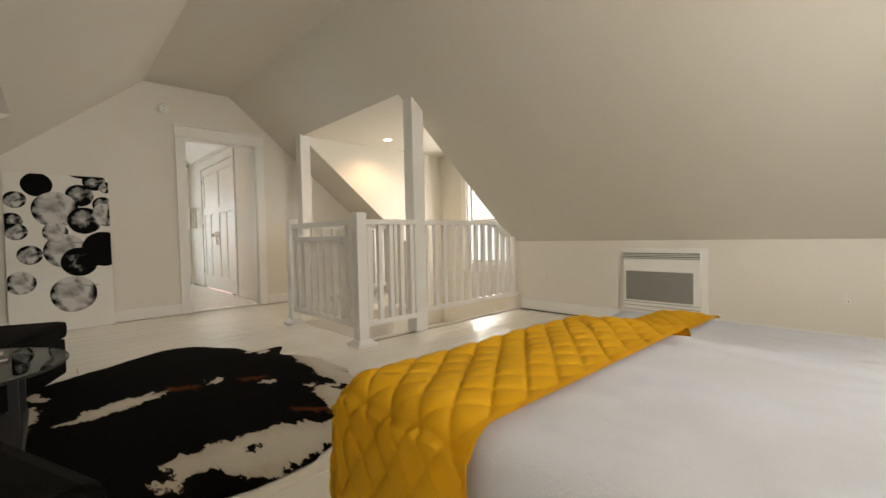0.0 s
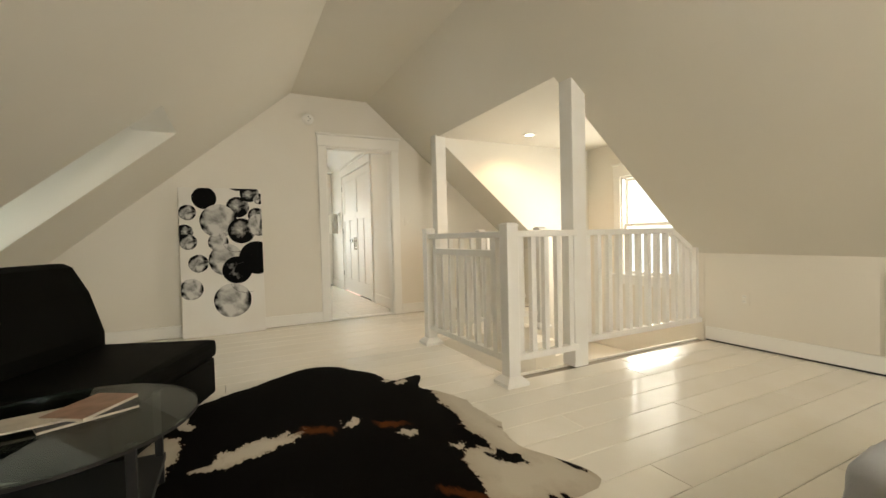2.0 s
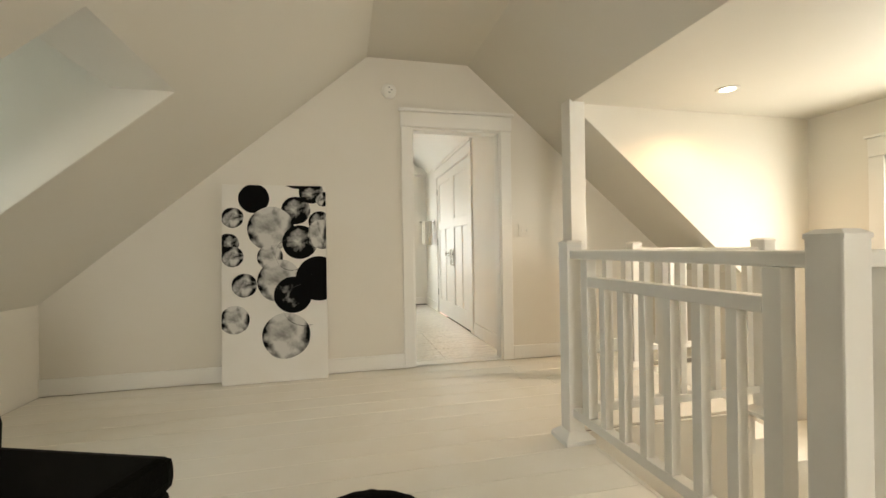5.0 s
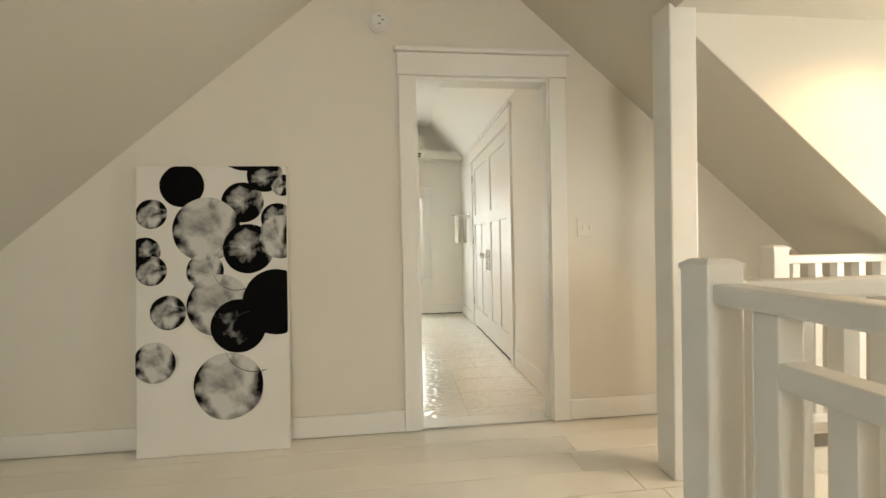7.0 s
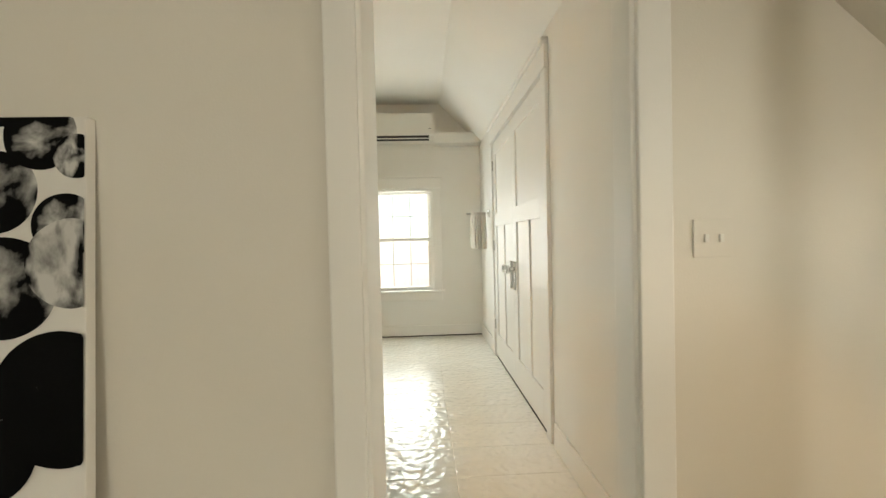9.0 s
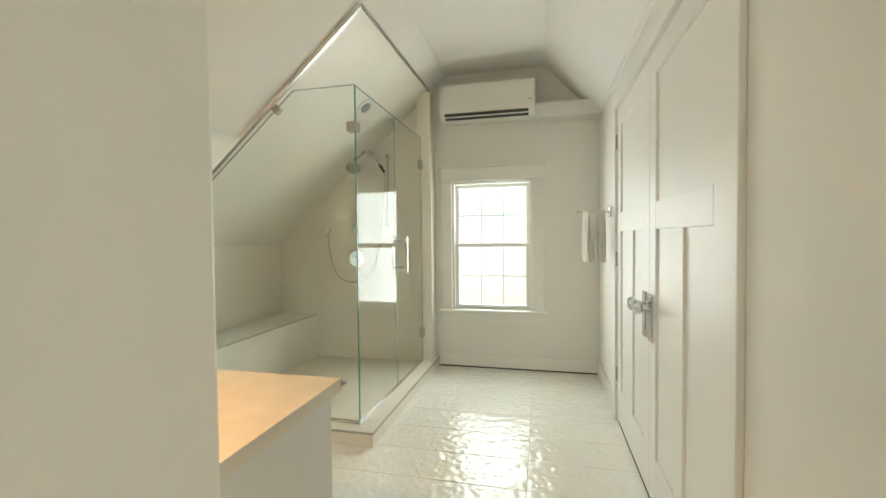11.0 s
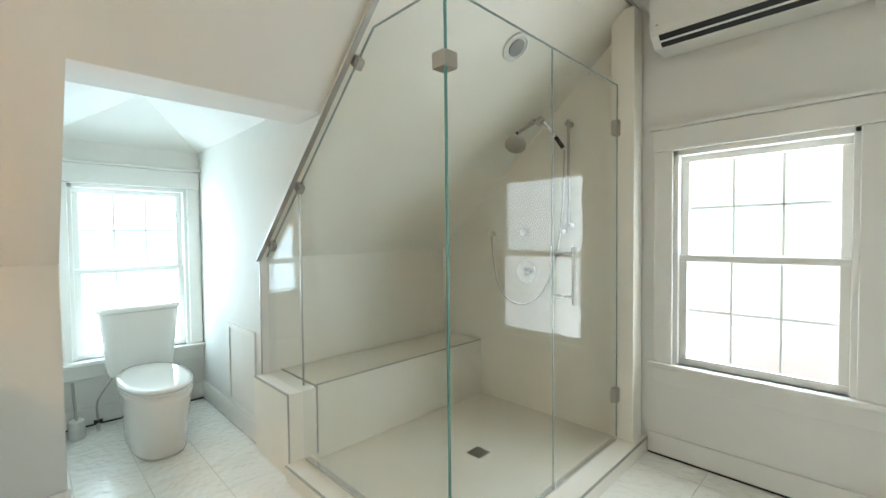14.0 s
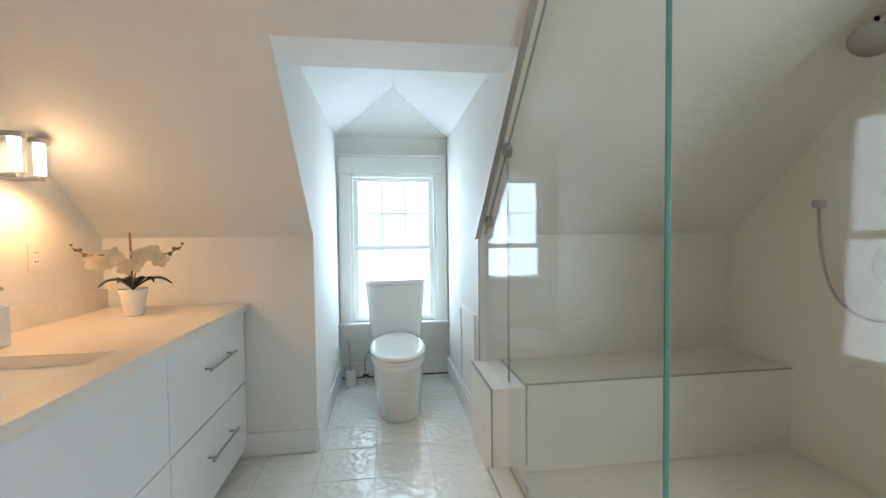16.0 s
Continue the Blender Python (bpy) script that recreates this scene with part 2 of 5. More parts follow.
def ink_material(seed, dark):
    """Smudged black ink wash inside a printed circle, darker toward its rim."""
    m = mat("ink_wash", (0.5, 0.5, 0.48), 0.7, vary=0.1)
    nt = m.node_tree
    n, l = nt.nodes, nt.links
    co = n.new("ShaderNodeTexCoord")
    mp = n.new("ShaderNodeMapping")
    mp.inputs["Location"].default_value = (seed * 3.1, seed * 1.7, seed)
    l.new(co.outputs["Generated"], mp.inputs["Vector"])
    nz = n.new("ShaderNodeTexNoise")
    nz.inputs["Scale"].default_value, nz.inputs["Detail"].default_value, nz.inputs["Distortion"].default_value = 2.3, 9, 0.25
    l.new(mp.outputs[0], nz.inputs["Vector"])
    d = n.new("ShaderNodeVectorMath")
    d.operation = "DISTANCE"
    d.inputs[1].default_value = (0.5, 0.5, 0.5)
    flat = n.new("ShaderNodeMapping")
    flat.inputs["Scale"].default_value = (0, 1, 1)
    flat.inputs["Location"].default_value = (0.5, 0, 0)
    l.new(co.outputs["Generated"], flat.inputs["Vector"])
    l.new(flat.outputs[0], d.inputs[0])
    rim = n.new("ShaderNodeMapRange")
    rim.inputs["From Min"].default_value, rim.inputs["From Max"].default_value = 0.30, 0.49
    rim.inputs["To Min"].default_value, rim.inputs["To Max"].default_value = 0.0, -0.28
    l.new(d.outputs["Value"], rim.inputs["Value"])
    broad = n.new("ShaderNodeTexNoise")
    broad.inputs["Scale"].default_value, broad.inputs["Detail"].default_value = 1.6, 2
    l.new(mp.outputs[0], broad.inputs["Vector"])
    patchy = n.new("ShaderNodeMapRange")
    patchy.inputs["From Min"].default_value, patchy.inputs["From Max"].default_value = 0.40, 0.58
    l.new(broad.outputs["Fac"], patchy.inputs["Value"])
    broken = n.new("ShaderNodeMath")
    broken.operation = "MULTIPLY"
    l.new(rim.outputs[0], broken.inputs[0])
    l.new(patchy.outputs[0], broken.inputs[1])
    s = n.new("ShaderNodeMath")
    l.new(nz.outputs["Fac"], s.inputs[0])
    l.new(broken.outputs[0], s.inputs[1])
    s2 = n.new("ShaderNodeMath")
    s2.inputs[1].default_value = -dark
    l.new(s.outputs[0], s2.inputs[0])
    ramp = n.new("ShaderNodeValToRGB")
    e = ramp.color_ramp.elements
    e[0].position, e[0].color = 0.31, (0.003, 0.003, 0.003, 1)
    e[1].position, e[1].color = 0.56, (0.60, 0.59, 0.56, 1)
    l.new(s2.outputs[0], ramp.inputs[0])
    l.new(ramp.outputs[0], n["Principled BSDF"].inputs["Base Color"])
    return m


M_INK = [ink_material(1, -0.05), ink_material(2, 0.06), ink_material(3, 0.13), ink_material(4, 0.36), ink_material(5, 0.22)]
for m in M_INK:
    m.node_tree.nodes["Principled BSDF"].inputs["Specular IOR Level"].default_value = 0.08


# ---- mesh helpers ----
def box(bm, x0, x1, y0, y1, z0, z1, bevel=0.0):
    v = [bm.verts.new((x, y, z)) for x in (x0, x1) for y in (y0, y1) for z in (z0, z1)]
    f = [bm.faces.new([v[i] for i in q]) for q in ((0, 1, 3, 2), (4, 6, 7, 5), (0, 4, 5, 1), (2, 3, 7, 6), (0, 2, 6, 4), (1, 5, 7, 3))]
    if bevel:
        bmesh.ops.bevel(bm, geom=list({e for q in f for e in q.edges}), offset=bevel, segments=2, affect="EDGES", profile=0.6)
    return bm


def prism(bm, pts, axis, a, b):
    """A polygon drawn in the plane across axis, given thickness from a to b."""
    def put(p, t):
        return {"x": (t, p[0], p[1]), "y": (p[0], t, p[1]), "z": (p[0], p[1], t)}[axis]
    lo, hi = [bm.verts.new(put(p, a)) for p in pts], [bm.verts.new(put(p, b)) for p in pts]
    bm.faces.new(lo), bm.faces.new(hi[::-1])
    for i in range(len(pts)):
        j = (i + 1) % len(pts)
        bm.faces.new((lo[i], hi[i], hi[j], lo[j]))
    return bm


def tube(bm, a, b, r0, r1=None, seg=16):
    """A round bar from a to b."""
    a, b = Vector(a), Vector(b)
    r1 = r0 if r1 is None else r1
    q = (b - a).to_track_quat("Z", "Y").to_matrix()
    rings = []
    for p, r in ((a, r0), (b, r1)):
        rings.append([bm.verts.new(p + q @ Vector((r * math.cos(2 * math.pi * i / seg), r * math.sin(2 * math.pi * i / seg), 0))) for i in range(seg)])
    for i in range(seg):
        bm.faces.new((rings[0][i], rings[0][(i + 1) % seg], rings[1][(i + 1) % seg], rings[1][i]))
    bm.faces.new(rings[0][::-1]), bm.faces.new(rings[1])
    return bm


def loft(bm, rings, cap=True):
    """Skin through rings of the same number of points."""
    vs = [[bm.verts.new(p) for p in r] for r in rings]
    k = len(vs[0])
    for a, b in zip(vs, vs[1:]):
        for i in range(k):
            bm.faces.new((a[i], a[(i + 1) % k], b[(i + 1) % k], b[i]))
    if cap:
        bm.faces.new(vs[0][::-1]), bm.faces.new(vs[-1])
    return bm


def oval(cx, cy, z, a, b, n=32, p=2.4):
    """A superellipse ring."""
    out = []
    for i in range(n):
        t = 2 * math.pi * i / n
        c, s = math.cos(t), math.sin(t)
        out.append((cx + a * math.copysign(abs(c) ** (2 / p), c), cy + b * math.copysign(abs(s) ** (2 / p), s), z))
    return out


def lathe(bm, profile, at=(0, 0, 0), seg=24):
    return loft(bm, [[(at[0] + r * math.cos(2 * math.pi * i / seg), at[1] + r * math.sin(2 * math.pi * i / seg), at[2] + z) for i in range(seg)] for r, z in profile])


def mesh(name, bm, material, smooth=False):
    bmesh.ops.recalc_face_normals(bm, faces=bm.faces)
    me = bpy.data.meshes.new(name)
    bm.to_mesh(me)
    bm.free()
    me.materials.append(material)
    if smooth:
        for p in me.polygons:
            p.use_smooth = True
    return me


def part(name, bm, material, parent=None, label="", smooth=False):
    ob = new(name, mesh(name, bm, material, smooth))
    if parent is not None:
        ob.parent = parent
        ob.matrix_parent_inverse = Matrix.Translation(-parent.location) if parent.type == "EMPTY" else Matrix.Identity(4)
    if label:
        ob["label"] = label
    return ob


def thing(name, at, label, category, group="", kind=""):
    ob = new(name)
    ob.empty_display_size = 0.1
    ob.location = at
    return tagged(ob, label, category, group, kind)


def structure(name, bm, material, label, category, smooth=False):
    return tagged(part(name, bm, material, smooth=smooth), label, category, kind="structure")


def bm_box(*a, bevel=0.0):
    return box(bmesh.new(), *a, bevel=bevel)


# ---- plan ----
GX = -5.62          # bedroom face of the partition
EX = 1.62            # far gable behind the start
CZ = 2.70           # bedroom flat ceiling
YL, YR = 1.467, 2.367  # creases of the bedroom ceiling
KL, KR = -0.93, 4.63  # knee walls
DX0, DX1, DY = -4.28, -3.52, 0.45   # bedroom dormer
EX0, EX1 = 0.55, 1.47   # added dormer, out of view, to light the beds
SX0, SX1, SY, SZ, SB = -4.94, -2.90, 3.0, 2.17, 5.40  # stair dormer
BX, BY, BZ = -9.74, 2.765, 2.93  # bath back wall, right wall, ceiling
BK = -0.60          # bath knee wall
VX = -5.985         # vanity wall
AX0, AX1, AB = -8.05, -7.08, -1.85  # toilet alcove


def bed_l(y):
    return 1.46 + 0.845 * y


def bed_r(y):
    return 4.70 - 0.845 * y


def bath_l(y):
    return 1.78 + 0.87 * y


def bath_r(y):
    return 2.93 - 1.03 * (y - 2.27)


T = 0.09
# bedroom ceiling
bm = bmesh.new()
prism(bm, ((YL, CZ), (YR, CZ), (YR, CZ + T), (YL, CZ + T)), "x", GX, EX)


def slope_slab(bm, f, y0, y1, x0, x1, t=0.1):
    prism(bm, ((y0, f(y0)), (y1, f(y1)), (y1, f(y1) + t), (y0, f(y0) + t)), "x", x0, x1)


for x0, x1, y0 in ((GX, DX0, KL), (DX0, DX1, DY), (DX1, EX0, KL), (EX0, EX1, DY), (EX1, EX, KL)):
    slope_slab(bm, bed_l, y0, YL, x0, x1)
for x0, x1, y1 in ((GX, SX0, KR), (SX0, SX1, SY), (SX1, EX, KR)):
    slope_slab(bm, bed_r, YR, y1, x0, x1)
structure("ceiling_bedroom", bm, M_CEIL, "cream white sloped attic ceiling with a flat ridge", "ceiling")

# partition with the doorway
bm = bmesh.new()
D0, D1, DH = 1.842, 2.67, 2.11
prism(bm, ((KL - 0.1, 0), (D0, 0), (D0, 2.93), (1.32, 2.93), (KL - 0.1, bath_l(KL - 0.1))), "x", VX, GX)
prism(bm, ((D0, DH), (D1, DH), (D1, 2.50), (2.3, 2.9), (D0, 2.9)), "x", GX - 0.12, GX)
prism(bm, ((D1, 0), (KR + 0.1, 0), (KR + 0.1, 0.9), (D1, 2.5)), "x", GX - 0.12, GX)
structure("wall_partition", bm, M_WALL, "cream painted gable partition wall with a doorway", "wall")
# knee walls and far gable
bm = bmesh.new()
box(bm, SX1 + 0.099, EX, KR, KR + 0.1, 0, bed_r(KR) + 0.06)
structure("wall_knee_east", bm, M_WALL, "low cream knee wall under the slope", "wall")
bm = bmesh.new()
box(bm, GX, SX0 - 0.1, KR, KR + 0.1, -2.7, bed_r(KR) + 0.06)
structure("wall_knee_stair", bm, M_WALL, "low cream knee wall beside the stairs", "wall")
bm = bmesh.new()
box(bm, GX, DX0, KL - 0.1, KL, 0, bed_l(KL) + 0.06)
box(bm, DX1, EX0, KL - 0.1, KL, 0, bed_l(KL) + 0.06)
box(bm, EX1, EX, KL - 0.1, KL, 0, bed_l(KL) + 0.06)
structure("wall_knee_west", bm, M_WALL, "low cream knee wall under the slope", "wall")
# window opening added in the unseen gable to bring light onto the bed
GW0, GW1, GZ0, GZ1 = 1.15, 2.6, 0.95, 2.35
bm = bmesh.new()
prism(bm, ((KL - 0.1, 0), (GW0, 0), (GW0, bed_l(GW0) + 0.05), (KL - 0.1, bed_l(KL - 0.1) + 0.05)), "x", EX, EX + 0.15)
prism(bm, ((GW1, 0), (KR + 0.1, 0), (KR + 0.1, bed_r(KR + 0.1) + 0.05), (GW1, bed_r(GW1) + 0.05)), "x", EX, EX + 0.15)
prism(bm, ((GW0, 0), (GW1, 0), (GW1, GZ0), (GW0, GZ0)), "x", EX, EX + 0.15)
prism(bm, ((GW0, GZ1), (GW1, GZ1), (GW1, bed_r(GW1) + 0.05), (YR, CZ + 0.05), (YL, CZ + 0.05), (GW0, bed_l(GW0) + 0.05)), "x", EX, EX + 0.15)
structure("wall_gable", bm, M_WALL, "cream painted gable wall with an added unseen window", "wall")

# baseboards
BB = 0.13


def baseboard(x0, x1, y0, y1, h=BB, gap=False):
    """A painted board along a wall; gap puts a black strip under it for the joint's shade."""
    bm = bmesh.new()
    box(bm, x0, x1, y0, y1, 0.014 if gap else 0.006, h, 0.006)
    ob = structure("baseboard", bm, M_TRIM, "white painted baseboard", "baseboard")
    if gap:
        d = 0.003
        part("joint_shade_strip", bm_box(x0 + d, x1 - d, y0 + d, y1 - d, 0.002, 0.018), M_BLACK, ob, "black strip standing for shade in the joint above the floor")


baseboard(GX, GX + 0.018, KL, 1.752)
baseboard(GX, GX + 0.018, 2.772, KR - 0.02)
baseboard(SX1 + 0.12, EX, KR - 0.018, KR, gap=True)
baseboard(DX1, EX0, KL, KL + 0.018)

# bedroom dormer alcove
def dormer(x0, x1, f, y_open, y_back, low_z, material, name, ridge=0.36):
    """Cheeks, back wall with a window opening, head and a small hipped ceiling."""
    head = f(y_open)
    wx0, wx1, wz0, wz1 = x0 + 0.10, x1 - 0.11, 0.49, 1.79
    bm = bmesh.new()
    yk = BK if name == "bath" else KL
    top = head + 0.75
    for xa, xb in ((x0 - 0.1, x0 + 0.004), (x1 - 0.004, x1 + 0.1)):
        prism(bm, ((y_back - 0.12, 0), (yk, 0), (yk, f(yk) + 0.004), (y_open, head + 0.004), (y_open, head + 0.1), (y_open - 0.3, top), (y_back - 0.12, top)), "x", xa, xb)
    prism(bm, ((x0, 0), (x1, 0), (x1, wz0), (x0, wz0)), "y", y_back - 0.12, y_back)
    prism(bm, ((x0, wz1), (x1, wz1), (x1, top), (x0, top)), "y", y_back - 0.12, y_back)
    prism(bm, ((x0, wz0), (wx0, wz0), (wx0, wz1), (x0, wz1)), "y", y_back - 0.12, y_back)
    prism(bm, ((wx1, wz0), (x1, wz0), (x1, wz1), (wx1, wz1)), "y", y_back - 0.12, y_back)
    structure("wall_dormer_" + name, bm, material, "white painted dormer alcove walls", "wall")
    bm = bmesh.new()
    yb = y_open - 0.26
    za, zb = head, head + 0.10
    box(bm, x0, x1, yb, y_open, za, f(y_open) + 0.012)
    xm = (x0 + x1) / 2
    zw = 2.10
    zr = head + ridge
    # hipped vault: two sides, a hip down to the back wall
    ya, yh = yb, y_back + 0.55
    p = {k: bm.verts.new(c) for k, c in dict(a=(x0, ya, zw), b=(x1, ya, zw), c=(x0, y_back, zw), d=(x1, y_back, zw), r=(xm, ya, zr), s=(xm, yh, zr)).items()}
    for q in ("acsr", "bdsr"):
        bm.faces.new([p[k] for k in (q if q[0] == "a" else q[::-1])])
    bm.faces.new([p[k] for k in "cds"])
    bm.faces.new([p[k] for k in "abr"])
    w = {k: bm.verts.new(v.co + Vector((0, 0, 0.08))) for k, v in p.items()}
    for q in ("acsr", "rsdb", "cds", "abr"):
        bm.faces.new([w[k] for k in q])
    for q in ("ac", "cd", "db", "ba"):
        bm.faces.new((p[q[0]], p[q[1]], w[q[1]], w[q[0]]))
    box(bm, x0, x1, yb - 0.02, yb, za, zw + 0.02)
    structure("ceiling_dormer_" + name, bm, material, "white hipped dormer ceiling with a flat head", "ceiling")
    return wx0, wx1, wz0, wz1


dw = dormer(DX0, DX1, bed_l, DY, -1.95, 0, M_WALL, "bedroom")
# extra dormer, never in view, added only to brighten the beds
ew = dormer(EX0, EX1, bed_l, DY, -1.95, 0, M_WALL, "beds")

# stair dormer: cheeks above the slope, side walls, ceiling, window wall
SW0, SW1, SWZ0, SWZ1 = -4.37, -3.45, 0.45, 1.72
bm = bmesh.new()
for xa, xb in ((SX0 - 0.1, SX0 + 0.004), (SX1 - 0.004, SX1 + 0.1)):
    prism(bm, ((SY, bed_r(SY) + 0.004), (KR - 0.003, bed_r(KR) + 0.004), (KR - 0.003, SZ + 0.1), (SY, SZ + 0.1)), "x", xa, xb)
    prism(bm, ((KR - 0.003, -2.7), (SB + 0.12, -2.7), (SB + 0.12, SZ + 0.1), (KR - 0.003, SZ + 0.1)), "x", xa, xb)
structure("wall_stair_cheeks", bm, M_WALL, "cream painted stair dormer cheeks cut along the roof slope", "wall")
bm = bmesh.new()
for xa, xb, za, zb in ((SX0, SW0, -2.7, SZ), (SW1, SX1, -2.7, SZ), (SW0, SW1, -2.7, SWZ0), (SW0, SW1, SWZ1, SZ)):
    box(bm, xa, xb, SB, SB + 0.12, za, zb)
structure("wall_stair_window", bm, M_WALL, "cream painted wall with a window above the stairs", "wall")
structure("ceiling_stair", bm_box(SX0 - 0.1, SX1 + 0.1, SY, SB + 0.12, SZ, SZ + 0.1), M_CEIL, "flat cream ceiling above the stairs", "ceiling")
# stairwell sides below the floor
WA, WB, WC = (-4.06, -2.86, 2.50), (-5.08, -4.06, 3.70), -2.7
bm = bmesh.new()
box(bm, WA[1], WA[1] + 0.1, WA[2], KR, WC, -0.1)
box(bm, WA[0], WA[1], WA[2] - 0.1, WA[2], WC, -0.1)
box(bm, WA[0] - 0.1, WA[0], WA[2], WB[2], WC, -0.1)
box(bm, WB[0], WA[0] - 0.1, WB[2] - 0.1, WB[2], WC, -0.1)
box(bm, WB[0] - 0.1, WB[0], WB[2], KR, WC, -0.1)
structure("wall_stairwell", bm, M_WALL, "cream stairwell walls below the floor", "wall")
bm = bmesh.new()
for b in ((WA[1] - 0.015, WA[1] + 0.004, WA[2] - 0.004, KR), (WA[0], WA[1] - 0.015, WA[2] - 0.004, WA[2] + 0.015), (WA[0] - 0.004, WA[0] + 0.015, WA[2] + 0.015, WB[2]), (WB[0], WA[0] + 0.015, WB[2] - 0.004, WB[2] + 0.015), (WB[0] - 0.004, WB[0] + 0.015, WB[2] + 0.015, KR)):
    box(bm, *b, -0.26, 0.002)
structure("trim_stairwell", bm, M_WALL, "cream fascia boards lining the stairwell", "trim")
structure("floor_lower", bm_box(-5.2, -2.6, 2.2, 5.6, WC - 0.1, WC), M_BOARD, "pale floor at the foot of the stairs", "floor")

# ---- bath structure ----
bm = bmesh.new()
prism(bm, ((1.32, BZ), (2.27, BZ), (2.27, BZ + T), (1.32, BZ + T)), "x", BX, GX - 0.12)
for x0, x1, y0 in ((BX, AX0, BK), (AX0, AX1, 0.25), (AX1, VX, BK)):
    slope_slab(bm, bath_l, y0, 1.32, x0, x1)
slope_slab(bm, bath_r, 2.27, BY + 0.1, BX, GX - 0.12)
structure("ceiling_bath", bm, M_BWALL, "white sloped bathroom ceiling with a flat ridge", "ceiling")
bw = dormer(AX0, AX1, bath_l, 0.25, AB, 0, M_BWALL, "bath")
# window wall
W0, W1, WZ0, WZ1 = 1.354, 2.162, 0.587, 1.87
bm = bmesh.new()
prism(bm, ((BK - 0.1, 0), (W0, 0), (W0, BZ), (1.32, BZ), (BK - 0.1, bath_l(BK - 0.1))), "x", BX - 0.15, BX)
prism(bm, ((W1, 0), (BY + 0.1, 0), (BY + 0.1, bath_r(BY)), (2.27, BZ), (W1, BZ)), "x", BX - 0.15, BX)
prism(bm, ((W0, 0), (W1, 0), (W1, WZ0), (W0, WZ0)), "x", BX - 0.15, BX)
prism(bm, ((W0, WZ1), (W1, WZ1), (W1, BZ), (W0, BZ)), "x", BX - 0.15, BX)
structure("wall_bath_window", bm, M_BWALL, "white bathroom wall with a sash window", "wall")
# right wall with the closet opening
C0, C1, CH = -8.71, -6.88, 2.19
bm = bmesh.new()
box(bm, BX, C0, BY, BY + 0.1, 0, 2.45)
box(bm, C1, GX - 0.12, BY, BY + 0.1, 0, 2.45)
box(bm, C0, C1, BY, BY + 0.1, CH, 2.45)
box(bm, C0 - 0.1, C1 + 0.1, BY + 0.5, BY + 0.55, 0, 2.0)
structure("wall_closet", bm, M_BWALL, "white bathroom wall holding the closet doors", "wall")
bm = bmesh.new()
box(bm, BX, AX0 - 0.1, BK - 0.1, BK, 0, bath_l(BK) + 0.05)
structure("wall_shower_knee", bm, M_SHOWER, "cream stone shower knee wall", "wall")
bm = bmesh.new()
box(bm, AX1 + 0.1, VX, BK - 0.1, BK, 0, bath_l(BK) + 0.05)
structure("wall_bath_knee", bm, M_BWALL, "white knee wall at the end of the vanity", "wall")
structure("wall_bath_soffit", bm_box(BX, BX + 0.19, 2.192, BY, 2.40, 2.53), M_BWALL, "small white boxed ledge below the slope", "ledge")
# bath baseboards
baseboard(BX, BX + 0.018, 1.22, BY, 0.14, gap=True)
baseboard(BX, -8.84, BY - 0.018, BY, 0.15)
baseboard(-6.75, GX - 0.12, BY - 0.018, BY, 0.15)
baseboard(AX0, AX1, AB, AB + 0.018, 0.14, gap=True)
baseboard(AX1 - 0.018, AX1, AB, BK, 0.14)
baseboard(AX0, AX0 + 0.022, AB, BK + 0.08, 0.15)
baseboard(AX1, VX - 0.7 + 0.02, BK, BK + 0.018, 0.14)


# ---- doorway, windows ----
def casing_part(name, parent, *b, bevel=0.006):
    return part(name, bm_box(*b, bevel=bevel), M_TRIM, parent)


door = thing("door_1", (GX, (D0 + D1) / 2, 0), "white painted open doorway with a moulded craftsman head", "doorway", kind="structure")
casing_part("jamb", door, VX - 0.002, GX + 0.004, D0 - 0.002, D0 + 0.018, 0.006, DH)
casing_part("jamb", door, GX - 0.122, GX + 0.004, D1 - 0.018, D1 + 0.002, 0.006, DH)
casing_part("jamb", door, GX - 0.122, GX + 0.004, D0, D1, DH - 0.018, DH + 0.002)
casing_part("casing", door, GX, GX + 0.022, 1.752, D0 + 0.004, 0.006, DH + 0.002)
casing_part("casing", door, GX, GX + 0.022, D1 - 0.004, 2.770, 0.006, DH + 0.002)
casing_part("head_casing", door, GX, GX + 0.026, 1.745, 2.778, DH + 0.004, DH + 0.135)
casing_part("cornice", door, GX, GX + 0.045, 1.728, 2.797, DH + 0.137, DH + 0.165, bevel=0.01)
casing_part("threshold", door, GX - 0.12, GX, D0, D1, 0.006, 0.014, bevel=0.003)


